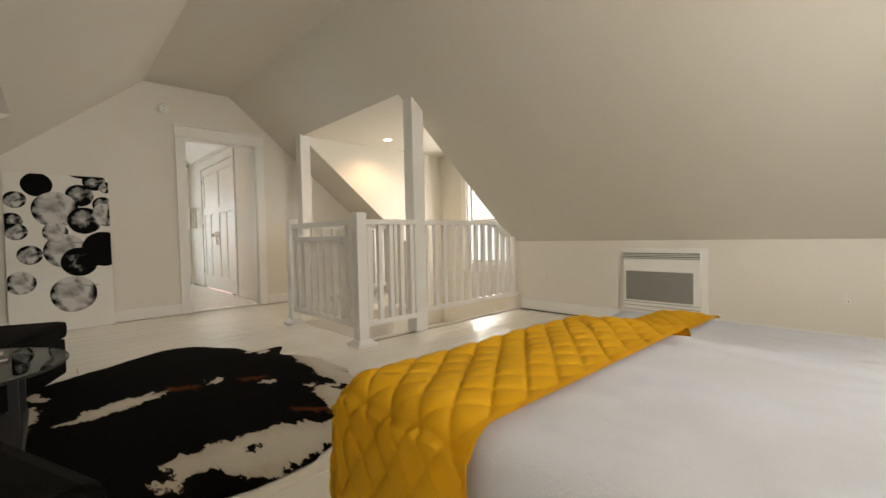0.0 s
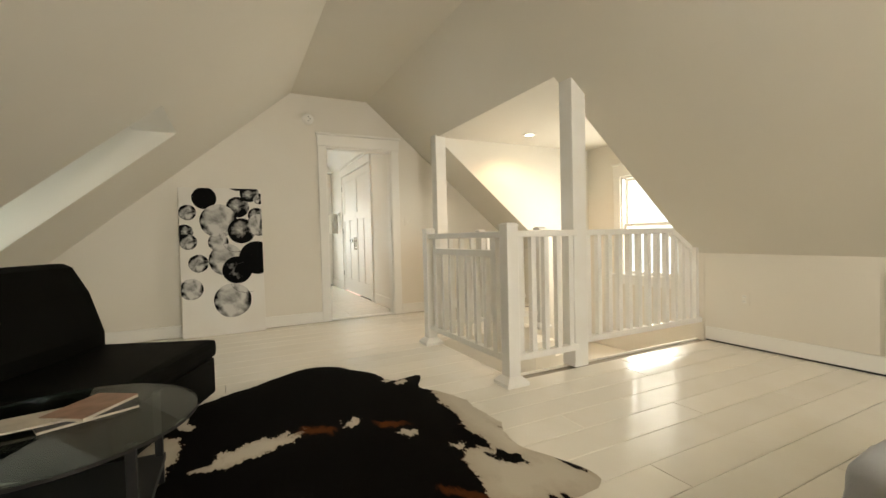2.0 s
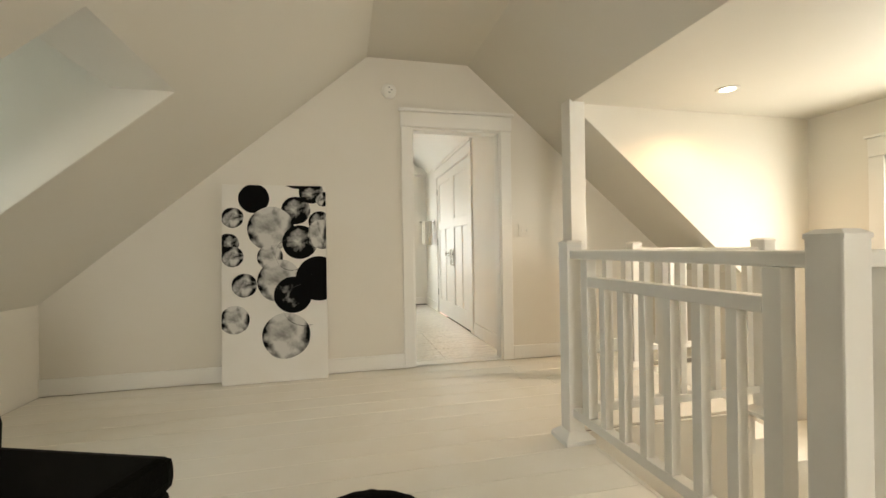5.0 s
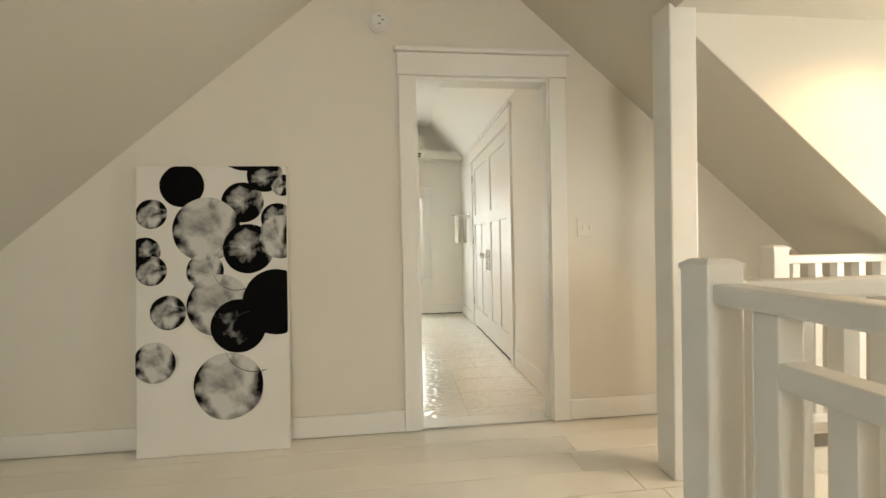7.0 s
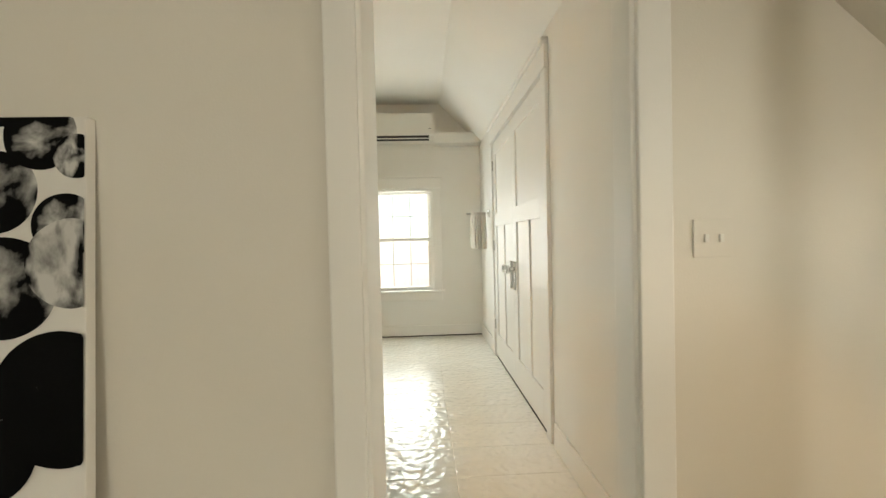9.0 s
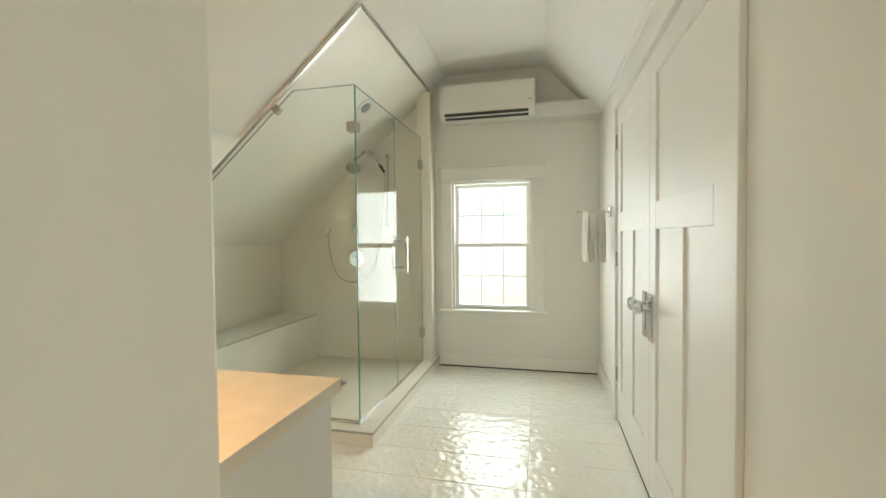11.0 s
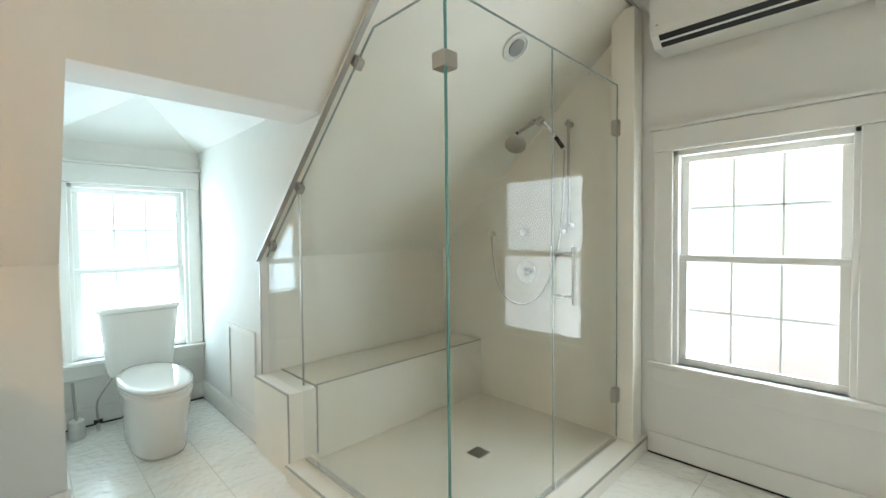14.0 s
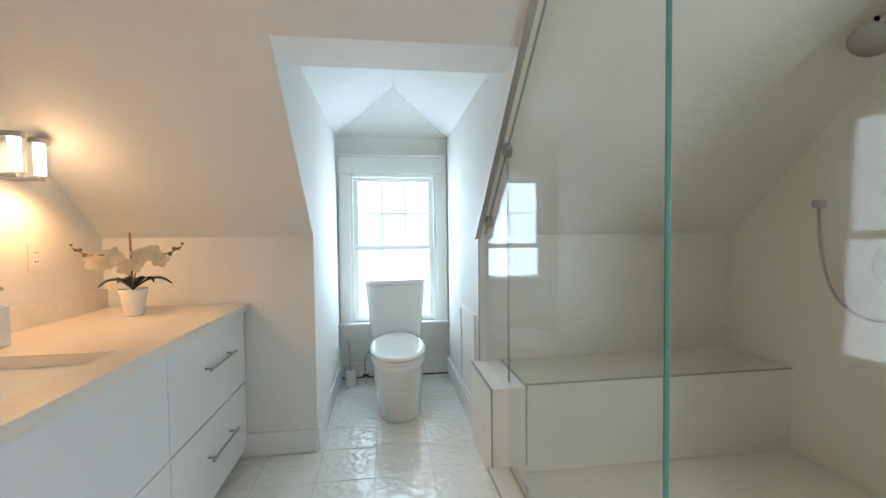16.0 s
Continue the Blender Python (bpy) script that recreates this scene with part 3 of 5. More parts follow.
def window(name, at, rz, w, z0, z1, label, rows=(2, 3), casing=0.10, sill=0.53, head=0.13, head_over=0.0):
    """A double-hung sash window in an opening w wide; the room lies toward its local -y."""
    win = thing(name, (0, 0, 0), label, "window", kind="structure")
    h = w / 2
    def p(nm, *b, mt=M_TRIM, par=win, bv=0.004):
        return part(nm, bm_box(*b, bevel=bv), mt, par)
    p("casing", -h - casing, -h + 0.004, -0.022, 0, z0, z1, bv=0.005)
    p("casing", h - 0.004, h + casing, -0.022, 0, z0, z1, bv=0.005)
    p("head_casing", -h - casing - head_over, h + casing + head_over, -0.026, 0, z1 + 0.002, z1 + head)
    p("cornice", -h - casing - head_over - 0.02, h + casing + head_over + 0.02, -0.045, 0, z1 + head + 0.002, z1 + head + 0.025, bv=0.008)
    p("window_sill", -h - casing - 0.03, h + casing + 0.03, -0.05, 0.06, z0 - 0.03, z0, bv=0.008)
    p("apron", -h - casing, h + casing, -0.02, 0, z0 - 0.13, z0 - 0.03)
    for sx in (-1, 1):
        p("window_frame", min(sx * h, sx * (h - 0.03)), max(sx * h, sx * (h - 0.03)), 0.0, 0.11, z0, z1)
    p("window_frame", -h, h, 0.0, 0.11, z1 - 0.03, z1)
    zm = (z0 + z1) / 2 + 0.0
    for k, (za, zb, y) in enumerate(((z0 - 0.002, zm + 0.02, 0.03), (zm - 0.02, z1 - 0.029, 0.065))):
        a = h - 0.029
        sash = p("sash", -a, a, y, y + 0.03, za, za + 0.045)
        p("sash_rail", -a, a, y, y + 0.03, zb - 0.038, zb, par=sash)
        p("sash_stile", -a, -a + 0.042, y, y + 0.03, za + 0.045, zb - 0.038, par=sash)
        p("sash_stile", a - 0.042, a, y, y + 0.03, za + 0.045, zb - 0.038, par=sash)
        g0, g1, gz0, gz1 = -a + 0.042, a - 0.042, za + 0.045, zb - 0.038
        pane = p("pane", g0, g1, y + 0.012, y + 0.016, gz0, gz1, mt=M_GLASS, par=sash, bv=0)
        pane.visible_shadow = False
        for i in range(1, rows[1]):
            x = g0 + (g1 - g0) * i / rows[1]
            p("muntin", x - 0.006, x + 0.006, y + 0.017, y + 0.022, gz0, gz1, par=sash, bv=0)
        for i in range(1, rows[0]):
            z = gz0 + (gz1 - gz0) * i / rows[0]
            p("muntin", g0, g1, y + 0.017, y + 0.022, z - 0.006, z + 0.006, par=sash, bv=0)
    win.matrix_world = pose(*at, 0, 0, rz)
    return win


window("window_1", (BX, (W0 + W1) / 2, 0), 90, W1 - W0, WZ0, WZ1, "white double-hung sash window with slim grilles in daylight", head=0.13, head_over=0.005)
window("window_2", ((bw[0] + bw[1]) / 2, AB, 0), 180, bw[1] - bw[0], bw[2], bw[3], "white double-hung sash window behind the toilet", head=0.14, casing=0.085)
window("window_3", ((SW0 + SW1) / 2, SB, 0), 0, SW1 - SW0, SWZ0, SWZ1, "white sash window above the stairs", rows=(1, 1), head=0.15)
window("window_4", ((dw[0] + dw[1]) / 2, -1.95, 0), 180, dw[1] - dw[0], dw[2], dw[3], "white sash window in the bedroom dormer", casing=0.085)
window("window_beds_added", ((ew[0] + ew[1]) / 2, -1.95, 0), 180, ew[1] - ew[0], ew[2], ew[3], "white sash window in the added unseen dormer that lights the beds", casing=0.085)
window("window_gable_added", (EX, (GW0 + GW1) / 2, 0), -90, GW1 - GW0, GZ0, GZ1, "white sash window added unseen in the bedroom gable for light")

# the sky's light in each window's opening
def sky_lamp(name, at, rx, rz, w, h, radiance, color=DAY):
    return area_light(name, pose(*at, rx, 0, rz), radiance * math.pi * w * h, w, h, color)


sky_lamp("sky_bath", (BX - 0.17, (W0 + W1) / 2, (WZ0 + WZ1) / 2), 90, -90, W1 - W0 + 0.1, WZ1 - WZ0 + 0.1, GLOW_BATH)
sky_lamp("sky_toilet", ((bw[0] + bw[1]) / 2, AB - 0.14, (bw[2] + bw[3]) / 2), 90, 0, bw[1] - bw[0] + 0.1, bw[3] - bw[2] + 0.1, GLOW_TOILET, (0.72, 0.89, 1.0))
sky_lamp("sky_stair", ((SW0 + SW1) / 2, SB + 0.14, (SWZ0 + SWZ1) / 2), 90, 180, SW1 - SW0 + 0.1, SWZ1 - SWZ0 + 0.1, GLOW_STAIR, (1.0, 0.97, 0.90))
sky_lamp("sky_dormer", ((dw[0] + dw[1]) / 2, -1.95 - 0.14, (dw[2] + dw[3]) / 2), 90, 0, dw[1] - dw[0] + 0.1, dw[3] - dw[2] + 0.1, GLOW_DORMER, (0.76, 0.91, 1.0))
# added light through the extra dormer, for the beds
sky_lamp("sky_beds_added", ((ew[0] + ew[1]) / 2, -1.95 - 0.14, (ew[2] + ew[3]) / 2), 90, 0, ew[1] - ew[0] + 0.1, ew[3] - ew[2] + 0.1, GLOW_BEDS_ADDED, (1.0, 0.98, 0.93))
# added light through the unseen gable opening
sky_lamp("sky_gable_added", (EX + 0.17, (GW0 + GW1) / 2, (GZ0 + GZ1) / 2), 90, 90, GW1 - GW0 + 0.1, GZ1 - GZ0 + 0.1, GLOW_GABLE_ADDED, (1.0, 0.97, 0.92))

# bright overcast distance outside each window
def backdrop(name, m, w, h, low, high, strength, z0, z1):
    """A glowing sheet of distance: a neighbour's tone below, white sky above."""
    mt = glow(name, high, strength)
    n, l = mt.node_tree.nodes, mt.node_tree.links
    geo, sep, mr, mx, nz, ad = (n.new("ShaderNode" + k) for k in ("NewGeometry", "SeparateXYZ", "MapRange", "Mix", "TexNoise", "Math"))
    nz.inputs["Scale"].default_value, nz.inputs["Detail"].default_value = 2.2, 6
    mx.data_type = "RGBA"
    mx.inputs[6].default_value, mx.inputs[7].default_value = (*low, 1), (*high, 1)
    mr.inputs["From Min"].default_value, mr.inputs["From Max"].default_value = z0, z1
    l.new(geo.outputs["Position"], sep.inputs[0])
    l.new(geo.outputs["Position"], nz.inputs["Vector"])
    l.new(sep.outputs["Z"], ad.inputs[0])
    l.new(nz.outputs["Fac"], ad.inputs[1])
    l.new(ad.outputs[0], mr.inputs["Value"])
    l.new(mr.outputs[0], mx.inputs[0])
    l.new(mx.outputs[2], n["Emission"].inputs[0])
    bm = bmesh.new()
    bm.faces.new([bm.verts.new(m @ Vector(c)) for c in ((-w / 2, 0, -h / 2), (w / 2, 0, -h / 2), (w / 2, 0, h / 2), (-w / 2, 0, h / 2))])
    return structure(name, bm, mt, "bright overcast daylight outside the window", "backdrop")


BRICK, WHITE = (0.95, 0.66, 0.58), (0.92, 0.97, 1.0)
backdrop("backdrop_bath", pose(BX - 0.9, 1.75, 1.3, 0, 0, 90), 4.2, 3.4, BRICK, WHITE, 1.5, 0.7, 2.1)
backdrop("backdrop_toilet", pose(-7.55, AB - 0.9, 1.3), 4.0, 3.4, (0.85, 0.92, 0.97), WHITE, 2.2, 0.2, 1.4)
backdrop("backdrop_stair", pose(-3.9, SB + 1.0, 1.2), 6.0, 3.6, (0.8, 0.84, 0.84), WHITE, 1.7, 0.2, 1.5)
backdrop("backdrop_dormer", pose(-1.6, -2.9, 1.3), 9.0, 3.0, (0.8, 0.9, 0.85), WHITE, 1.7, 0.2, 1.4)
backdrop("backdrop_gable_added", pose(EX + 0.9, 1.9, 1.5, 0, 0, 90), 3.2, 2.8, (0.9, 0.85, 0.75), (1.0, 0.96, 0.88), 1.7, 0.2, 1.6)


# ---- bedroom: stair railing ----
def bar(name, parent, *b, bevel=0.004, material=M_RAIL):
    return part(name, bm_box(*b, bevel=bevel), material, parent)


def newel(at, label, h=1.062, plinth=True):
    t = thing("newel_post", (*at, 0), label, "newel post", "stair newels")
    x, y = at
    bar("post", t, x - 0.045, x + 0.045, y - 0.045, y + 0.045, 0, h, bevel=0.006)
    bm = bmesh.new()
    loft(bm, [[(x + sx * r, y + sy * r, z) for sx, sy in ((-1, -1), (1, -1), (1, 1), (-1, 1))] for r, z in ((0.047, h - 0.012), (0.047, h), (0.03, h + 0.012))])
    part("cap", bm, M_RAIL, t)
    if plinth:
        bm = bmesh.new()
        loft(bm, [[(x + sx * r, y + sy * r, z) for sx, sy in ((-1, -1), (1, -1), (1, 1), (-1, 1))] for r, z in ((0.085, 0.001), (0.085, 0.025), (0.065, 0.045), (0.047, 0.06))])
        part("plinth", bm, M_RAIL, t)
    return t


NA, NB, NC, ND = (-2.73, 2.44), (-4.0, 2.44), (-3.98, 3.72), (-5.09, 3.67)
for at in (NA, NB, NC, ND):
    newel(at, "square white painted newel post with a chamfered cap")


def post(at, h, name="square_post"):
    t = thing(name, (*at, 0), "tall square white boxed post carrying the slope", "post", "stair posts")
    x, y = at
    bar("shaft", t, x - 0.066, x + 0.066, y - 0.066, y + 0.066, 0.001, h, bevel=0.008)
    return t


post((-2.835, 3.11), bed_r(3.044))
post((-4.963, 3.035), bed_r(2.969))


def railing(label, axis, fixed, a, b, z0=0.14, z1=1.02, pitch=0.118, ends=True):
    """A straight run of railing along x or y with square balusters."""
    mid = (a + b) / 2
    t = thing("railing", (mid, fixed, 0) if axis == "x" else (fixed, mid, 0), label, "railing", "stair railings")
    def p(nm, u0, u1, w, za, zb, bev=0.004):
        if axis == "x":
            return bar(nm, t, u0, u1, fixed - w, fixed + w, za, zb, bevel=bev)
        return bar(nm, t, fixed - w, fixed + w, u0, u1, za, zb, bevel=bev)
    p("top_rail", a, b, 0.033, z1 - 0.045, z1, 0.008)
    p("bottom_rail", a, b, 0.025, z0, z0 + 0.045)
    n = max(1, round((b - a) / pitch))
    for i in range(n):
        u = a + (b - a) * (i + 0.5) / n
        p("baluster", u - 0.02, u + 0.02, 0.02, z0 + 0.045, z1 - 0.045, 0.002)
    return t


R1 = "white painted railing with square balusters"
railing(R1, "y", NA[0] - 0.03, NA[1] + 0.045, 3.044)
r = railing(R1 + ", sloped where it meets the roof", "y", -2.83, 3.176, 4.20, z0=0.16)
bm = bmesh.new()
prism(bm, ((4.20, 1.02), (4.20, 0.975), (4.40, 0.84), (4.46, 0.84), (4.46, 0.86)), "x", -2.863, -2.797)
part("top_rail", bm, M_RAIL, r)
bar("bottom_rail", r, -2.855, -2.805, 4.20, 4.61, 0.16, 0.205)
for y, h in ((4.26, 0.95), (4.36, 0.88), (4.46, 0.84), (4.55, 0.84)):
    bar("baluster", r, -2.85, -2.81, y - 0.02, y + 0.02, 0.205, min(h, bed_r(y) - 0.01), bevel=0.002)
railing(R1, "y", NB[0], NB[1] + 0.045, NC[1] - 0.045)
railing(R1, "y", ND[0], ND[1] + 0.045, 4.36)

# gate panel between two newels
g = thing("stair_gate", ((NA[0] + NB[0]) / 2, 2.44, 0), "white painted gate panel with a lowered second rail", "gate")
ga, gb, gy = NB[0] + 0.045, NA[0] - 0.045, 2.44
bar("top_rail", g, ga, gb, gy - 0.033, gy + 0.033, 0.975, 1.02, bevel=0.008)
bar("bottom_rail", g, ga, gb, gy - 0.025, gy + 0.025, 0.14, 0.185)
sa, sb = ga + 0.13, gb - 0.10
for x in (sa, sb):
    bar("stile", g, x - 0.028, x + 0.028, gy - 0.03, gy + 0.024, 0.185, 0.975)
bar("middle_rail", g, sa + 0.028, sb - 0.028, gy - 0.03, gy + 0.024, 0.84, 0.89)
for i in range(6):
    x = sa + (sb - sa) * (i + 1) / 7
    bar("baluster", g, x - 0.02, x + 0.02, gy - 0.022, gy + 0.018, 0.185, 0.84, bevel=0.002)

# stairs: two steps to a landing by the window, then a flight down
st = thing("staircase", (-3.9, 4.4, -2.7), "pale painted winding stairs going down from the attic", "stairs")
for i in range(2):
    part("step", bm_box(-4.92, WA[0], WB[2] + 0.27 * i, WB[2] + 0.27 * (i + 1) + 0.02, -2.69, -0.18 * (i + 1), bevel=0.008), M_BOARD, st)
part("landing", bm_box(-4.92, SX1 - 0.01, WB[2] + 0.56, SB - 0.01, -2.69, -0.56, bevel=0.008), M_BOARD, st)
for i in range(7):
    y1 = WB[2] + 0.56 - 0.25 * i
    if y1 - 0.27 > WA[2]:
        part("step", bm_box(WA[0] + 0.01, WA[1] - 0.01, y1 - 0.27, y1, -2.69, -0.56 - 0.18 * (i + 1), bevel=0.008), M_BOARD, st)

# ceiling lamp above the stairs
dl = thing("downlight", (-4.45, 3.985, SZ), "round white recessed downlight glowing warm", "ceiling light")
bm = bmesh.new()
lathe(bm, ((0.05, -0.004), (0.075, -0.004), (0.078, 0.0), (0.05, 0.0)), (-4.45, 3.985, SZ - 0.001))
part("trim_ring", bm, M_PLASTIC, dl, smooth=True)
bm = bmesh.new()
lathe(bm, ((0.05, -0.006), (0.05, -0.002)), (-4.45, 3.985, SZ - 0.001))
part("lens", bm, M_DOWN, dl, "glowing warm lens")
lamp = bpy.data.lights.new("downlight_lamp", "SPOT")
lamp.energy, lamp.color, lamp.spot_size, lamp.spot_blend, lamp.shadow_soft_size = DOWN_POWER, (1.0, 0.62, 0.34), radians(150), 0.6, 0.05
lo = new("downlight_lamp", lamp)
lo.location = (-4.45, 3.985, SZ - 0.03)


# ---- bedroom: painting ----
def painting():
    """A tall canvas leaning on the wall, printed with overlapping ink circles."""
    w, h, d = 0.795, 1.575, 0.035
    t = thing("painting", (0, 0, 0), "tall white canvas with black ink circles leaning on the wall", "painting")
    part("canvas", bm_box(-d, 0, -w / 2, w / 2, 0, h, bevel=0.004), M_WHITECANVAS, t)
    # across 0..1, down 0..1, radius, wash
    spots = ((0.30, 0.07, 0.145, 3), (0.10, 0.168, 0.10, 1), (0.70, 0.13, 0.14, 2), (0.72, -0.085, 0.20, 3), (0.85, 0.032, 0.12, 2), (0.97, 0.07, 0.075, 1), (0.46, 0.225, 0.22, 0), (0.935, 0.19, 0.11, 2),
             (0.74, 0.295, 0.17, 2), (0.06, 0.30, 0.10, 2), (0.10, 0.365, 0.10, 1), (0.45, 0.37, 0.12, 0), (0.54, 0.49, 0.21, 0), (0.21, 0.51, 0.115, 1),
             (0.92, 0.485, 0.225, 3), (0.667, 0.564, 0.18, 4), (0.12, 0.68, 0.135, 0), (0.60, 0.77, 0.225, 0), (0.96, 0.255, 0.15, 0))
    k = 0
    for u, v, r, ink in spots:
        r *= 0.81
        cy, cz = (u - 0.5) * w, (1 - v) * h
        bm = bmesh.new()
        ring = []
        for i in range(40):
            a = 2 * math.pi * i / 40
            rr = r * (1 + 0.03 * noise.noise((math.cos(a) * 1.5 + k, math.sin(a) * 1.5, k * 2.3)))
            y, z = cy + rr * math.cos(a), cz + rr * math.sin(a)
            ring.append((min(max(y, -w / 2 + 0.002), w / 2 - 0.002), min(max(z, 0.002), h - 0.002)))
        keep = [p for i, p in enumerate(ring) if p != ring[i - 1]]
        x = 0.0006 + 0.0004 * k
        bm.faces.new([bm.verts.new((x, y, z)) for y, z in keep])
        part("ink_circle", bm, M_INK[ink], t)
        k += 1
    for u, v, r in ((0.66, 0.36, 0.16), (0.78, 0.62, 0.21)):
        bm = bmesh.new()
        pts = [((u - 0.5) * w + r * 0.8 * math.cos(radians(a)), (1 - v) * h + r * 0.8 * math.sin(radians(a))) for a in range(100, 300, 10)]
        for (y0, z0), (y1, z1) in zip(pts, pts[1:]):
            bm.faces.new([bm.verts.new((0.009, y, z)) for y, z in ((y0, z0), (y1, z1), (y1, z1 + 0.004), (y0, z0 + 0.004))])
        part("ink_line", bm, M_BLACK, t)
    t.matrix_world = pose(GX + 0.118, 0.714, 0.003, 0, -3.0, 0)
    return t


painting()

# smoke detector, switches, outlets
sd = thing("smoke_detector", (GX, 1.652, 2.415), "round white smoke detector on the gable wall", "smoke detector")
def wall_disc(nm, parent, x, y, z, r0, r1, d, material):
    bm = bmesh.new()
    loft(bm, [[(x + dx, y + r * math.cos(2 * math.pi * i / 24), z + r * math.sin(2 * math.pi * i / 24)) for i in range(24)] for r, dx in ((r0, 0), (r0, d * 0.6), (r1, d))])
    return part(nm, bm, material, parent, smooth=False)
wall_disc("base", sd, GX + 0.001, 1.652, 2.415, 0.065, 0.06, 0.02, M_PLASTIC)
wall_disc("cover", sd, GX + 0.0215, 1.652, 2.415, 0.055, 0.04, 0.022, M_PLASTIC)
for dy, dz in ((0.0, 0.022), (0.0, -0.022), (0.02, 0.0)):
    bar("vent", sd, GX + 0.0437, GX + 0.0447, 1.652 + dy - 0.008, 1.652 + dy + 0.008, 2.415 + dz - 0.004, 2.415 + dz + 0.004, bevel=0, material=M_GREY)


def wall_plate(name, category, label, face, u, v, z, w=0.075, h=0.115, rockers=1):
    """A cover plate on a wall: face '+x', '-x' or '-y'; u the wall's place, v along it."""
    if face == "-y":
        t = thing(name, (v, u, z), label, category)
        def b(nm, a0, a1, d0, d1, z0, z1, m=M_PLASTIC):
            return bar(nm, t, v + a0, v + a1, u - d1, u - d0, z + z0, z + z1, bevel=0.0015, material=m)
    else:
        s = 1 if face == "+x" else -1
        t = thing(name, (u, v, z), label, category)
        def b(nm, a0, a1, d0, d1, z0, z1, m=M_PLASTIC):
            xs = sorted((u + s * d0, u + s * d1))
            return bar(nm, t, xs[0], xs[1], v + a0, v + a1, z + z0, z + z1, bevel=0.0015, material=m)
    b("plate", -w / 2, w / 2, 0.001, 0.007, -h / 2, h / 2, M_WALL)
    for i in range(rockers):
        c = (i - (rockers - 1) / 2) * 0.046
        if name == "wall_outlet":
            for dz in (0.02, -0.02):
                b("socket", c - 0.016, c + 0.016, 0.007, 0.009, dz - 0.014, dz + 0.014)
                b("slot", c - 0.008, c - 0.005, 0.009, 0.0095, dz - 0.005, dz + 0.006, M_BLACK)
                b("slot", c + 0.005, c + 0.008, 0.009, 0.0095, dz - 0.005, dz + 0.006, M_BLACK)
        else:
            b("toggle", c - 0.006, c + 0.006, 0.007, 0.015, -0.012, 0.012)
    return t


wall_plate("light_switch", "light switch", "white two-gang light switch beside the doorway", "+x", GX, 2.90, 1.20, w=0.12, rockers=2)
wall_plate("wall_outlet", "outlet", "white wall outlet on the knee wall", "-y", KR, -2.46, 0.41)
wall_plate("wall_outlet", "outlet", "white wall outlet on the knee wall", "-y", KR, -0.03, 0.375)

# wall heater
ht = thing("wall_heater", (-1.24, KR, 0.1), "white wall-mounted heater with a grey mesh panel and slotted vents", "heater")
bar("frame", ht, -1.605, -0.865, KR - 0.014, KR - 0.001, 0.09, 0.715, material=M_PLASTIC)
bar("body", ht, -1.56, -0.91, KR - 0.055, KR - 0.014, 0.125, 0.688, bevel=0.01, material=M_PLASTIC)
bar("mesh_panel", ht, -1.53, -0.965, KR - 0.06, KR - 0.0552, 0.243, 0.508, bevel=0.002, material=M_GREY)
for i in range(4):
    z = 0.622 + 0.015 * i
    bar("slat", ht, -1.555, -0.915, KR - 0.062, KR - 0.0552, z, z + 0.006, bevel=0, material=M_BLACK if i % 2 else M_GREY)
for z in (0.15, 0.19, 0.222):
    bar("slot", ht, -1.555, -0.915, KR - 0.0565, KR - 0.0552, z, z + 0.005, bevel=0, material=M_GREY)
ap = thing("cover_panel", (-1.76, KR, 0.1), "plain white cover panel beside the heater", "panel")
bar("panel", ap, -1.92, -1.63, KR - 0.005, KR - 0.0005, 0.134, 0.67, bevel=0.001, material=M_WALL)


# ---- bedroom: beds ----
def smooth01(t):
    t = min(max(t, 0), 1)
    return t * t * (3 - 2 * t)


def edge_fold(s, r=0.07):
    """Distance past an edge, as (outward, down) over a rounded lip."""
    if s <= 0:
        return s, 0.0
    a = s / r
    if a < math.pi / 2:
        return r * math.sin(a), r * (1 - math.cos(a))
    return r, r + (s - r * math.pi / 2)


def cloth(x_foot, y_near, y_far, top, s0, s1, over_near, over_far, step, height, foot_down):
    """Cloth laid over a mattress; s runs from the foot drop to the top, t across."""
    bm = bmesh.new()
    ns, nt = int((s1 - s0 + foot_down) / step), int((y_far - y_near + over_near + over_far) / step)
    grid = []
    for i in range(ns + 1):
        s = s1 - (s1 - s0 + foot_down) * i / ns
        row = []
        for j in range(nt + 1):
            t = y_near - over_near + (y_far - y_near + over_near + over_far) * j / nt
            ox, dx = edge_fold(s0 - s)
            x = x_foot - (ox if s0 - s > 0 else s0 - s)
            if t < y_near:
                oy, dy = edge_fold(y_near - t)
                y = y_near - oy
            elif t > y_far:
                oy, dy = edge_fold(t - y_far)
                y = y_far + oy
            else:
                y, dy = t, 0.0
            n = height(s, t)
            z = top - math.sqrt(dx * dx + dy * dy) + n * (1.0 if dx + dy < 0.08 else 0.3)
            if dx > 0.05:
                x -= n * 0.9
            if dy > 0.05:
                y -= n * 0.9 * (1 if t < y_near else -1)
            row.append(bm.verts.new((x, y, z)))
        grid.append(row)
    for a, b in zip(grid, grid[1:]):
        for j in range(nt):
            bm.faces.new((a[j], a[j + 1], b[j + 1], b[j]))
    r = bmesh.ops.solidify(bm, geom=list(bm.faces), thickness=-0.006)
    return bm


def sheet(s, t):
    q = noise.noise((s * 2.2, t * 2.6, 3))
    ridge = 1 - abs(noise.noise((s * 3.5 + t * 2.0, t * 6.5 - s, 9)))
    return 0.007 * q + 0.008 * ridge ** 6 + 0.003 * noise.noise((s * 16, t * 22, 1))


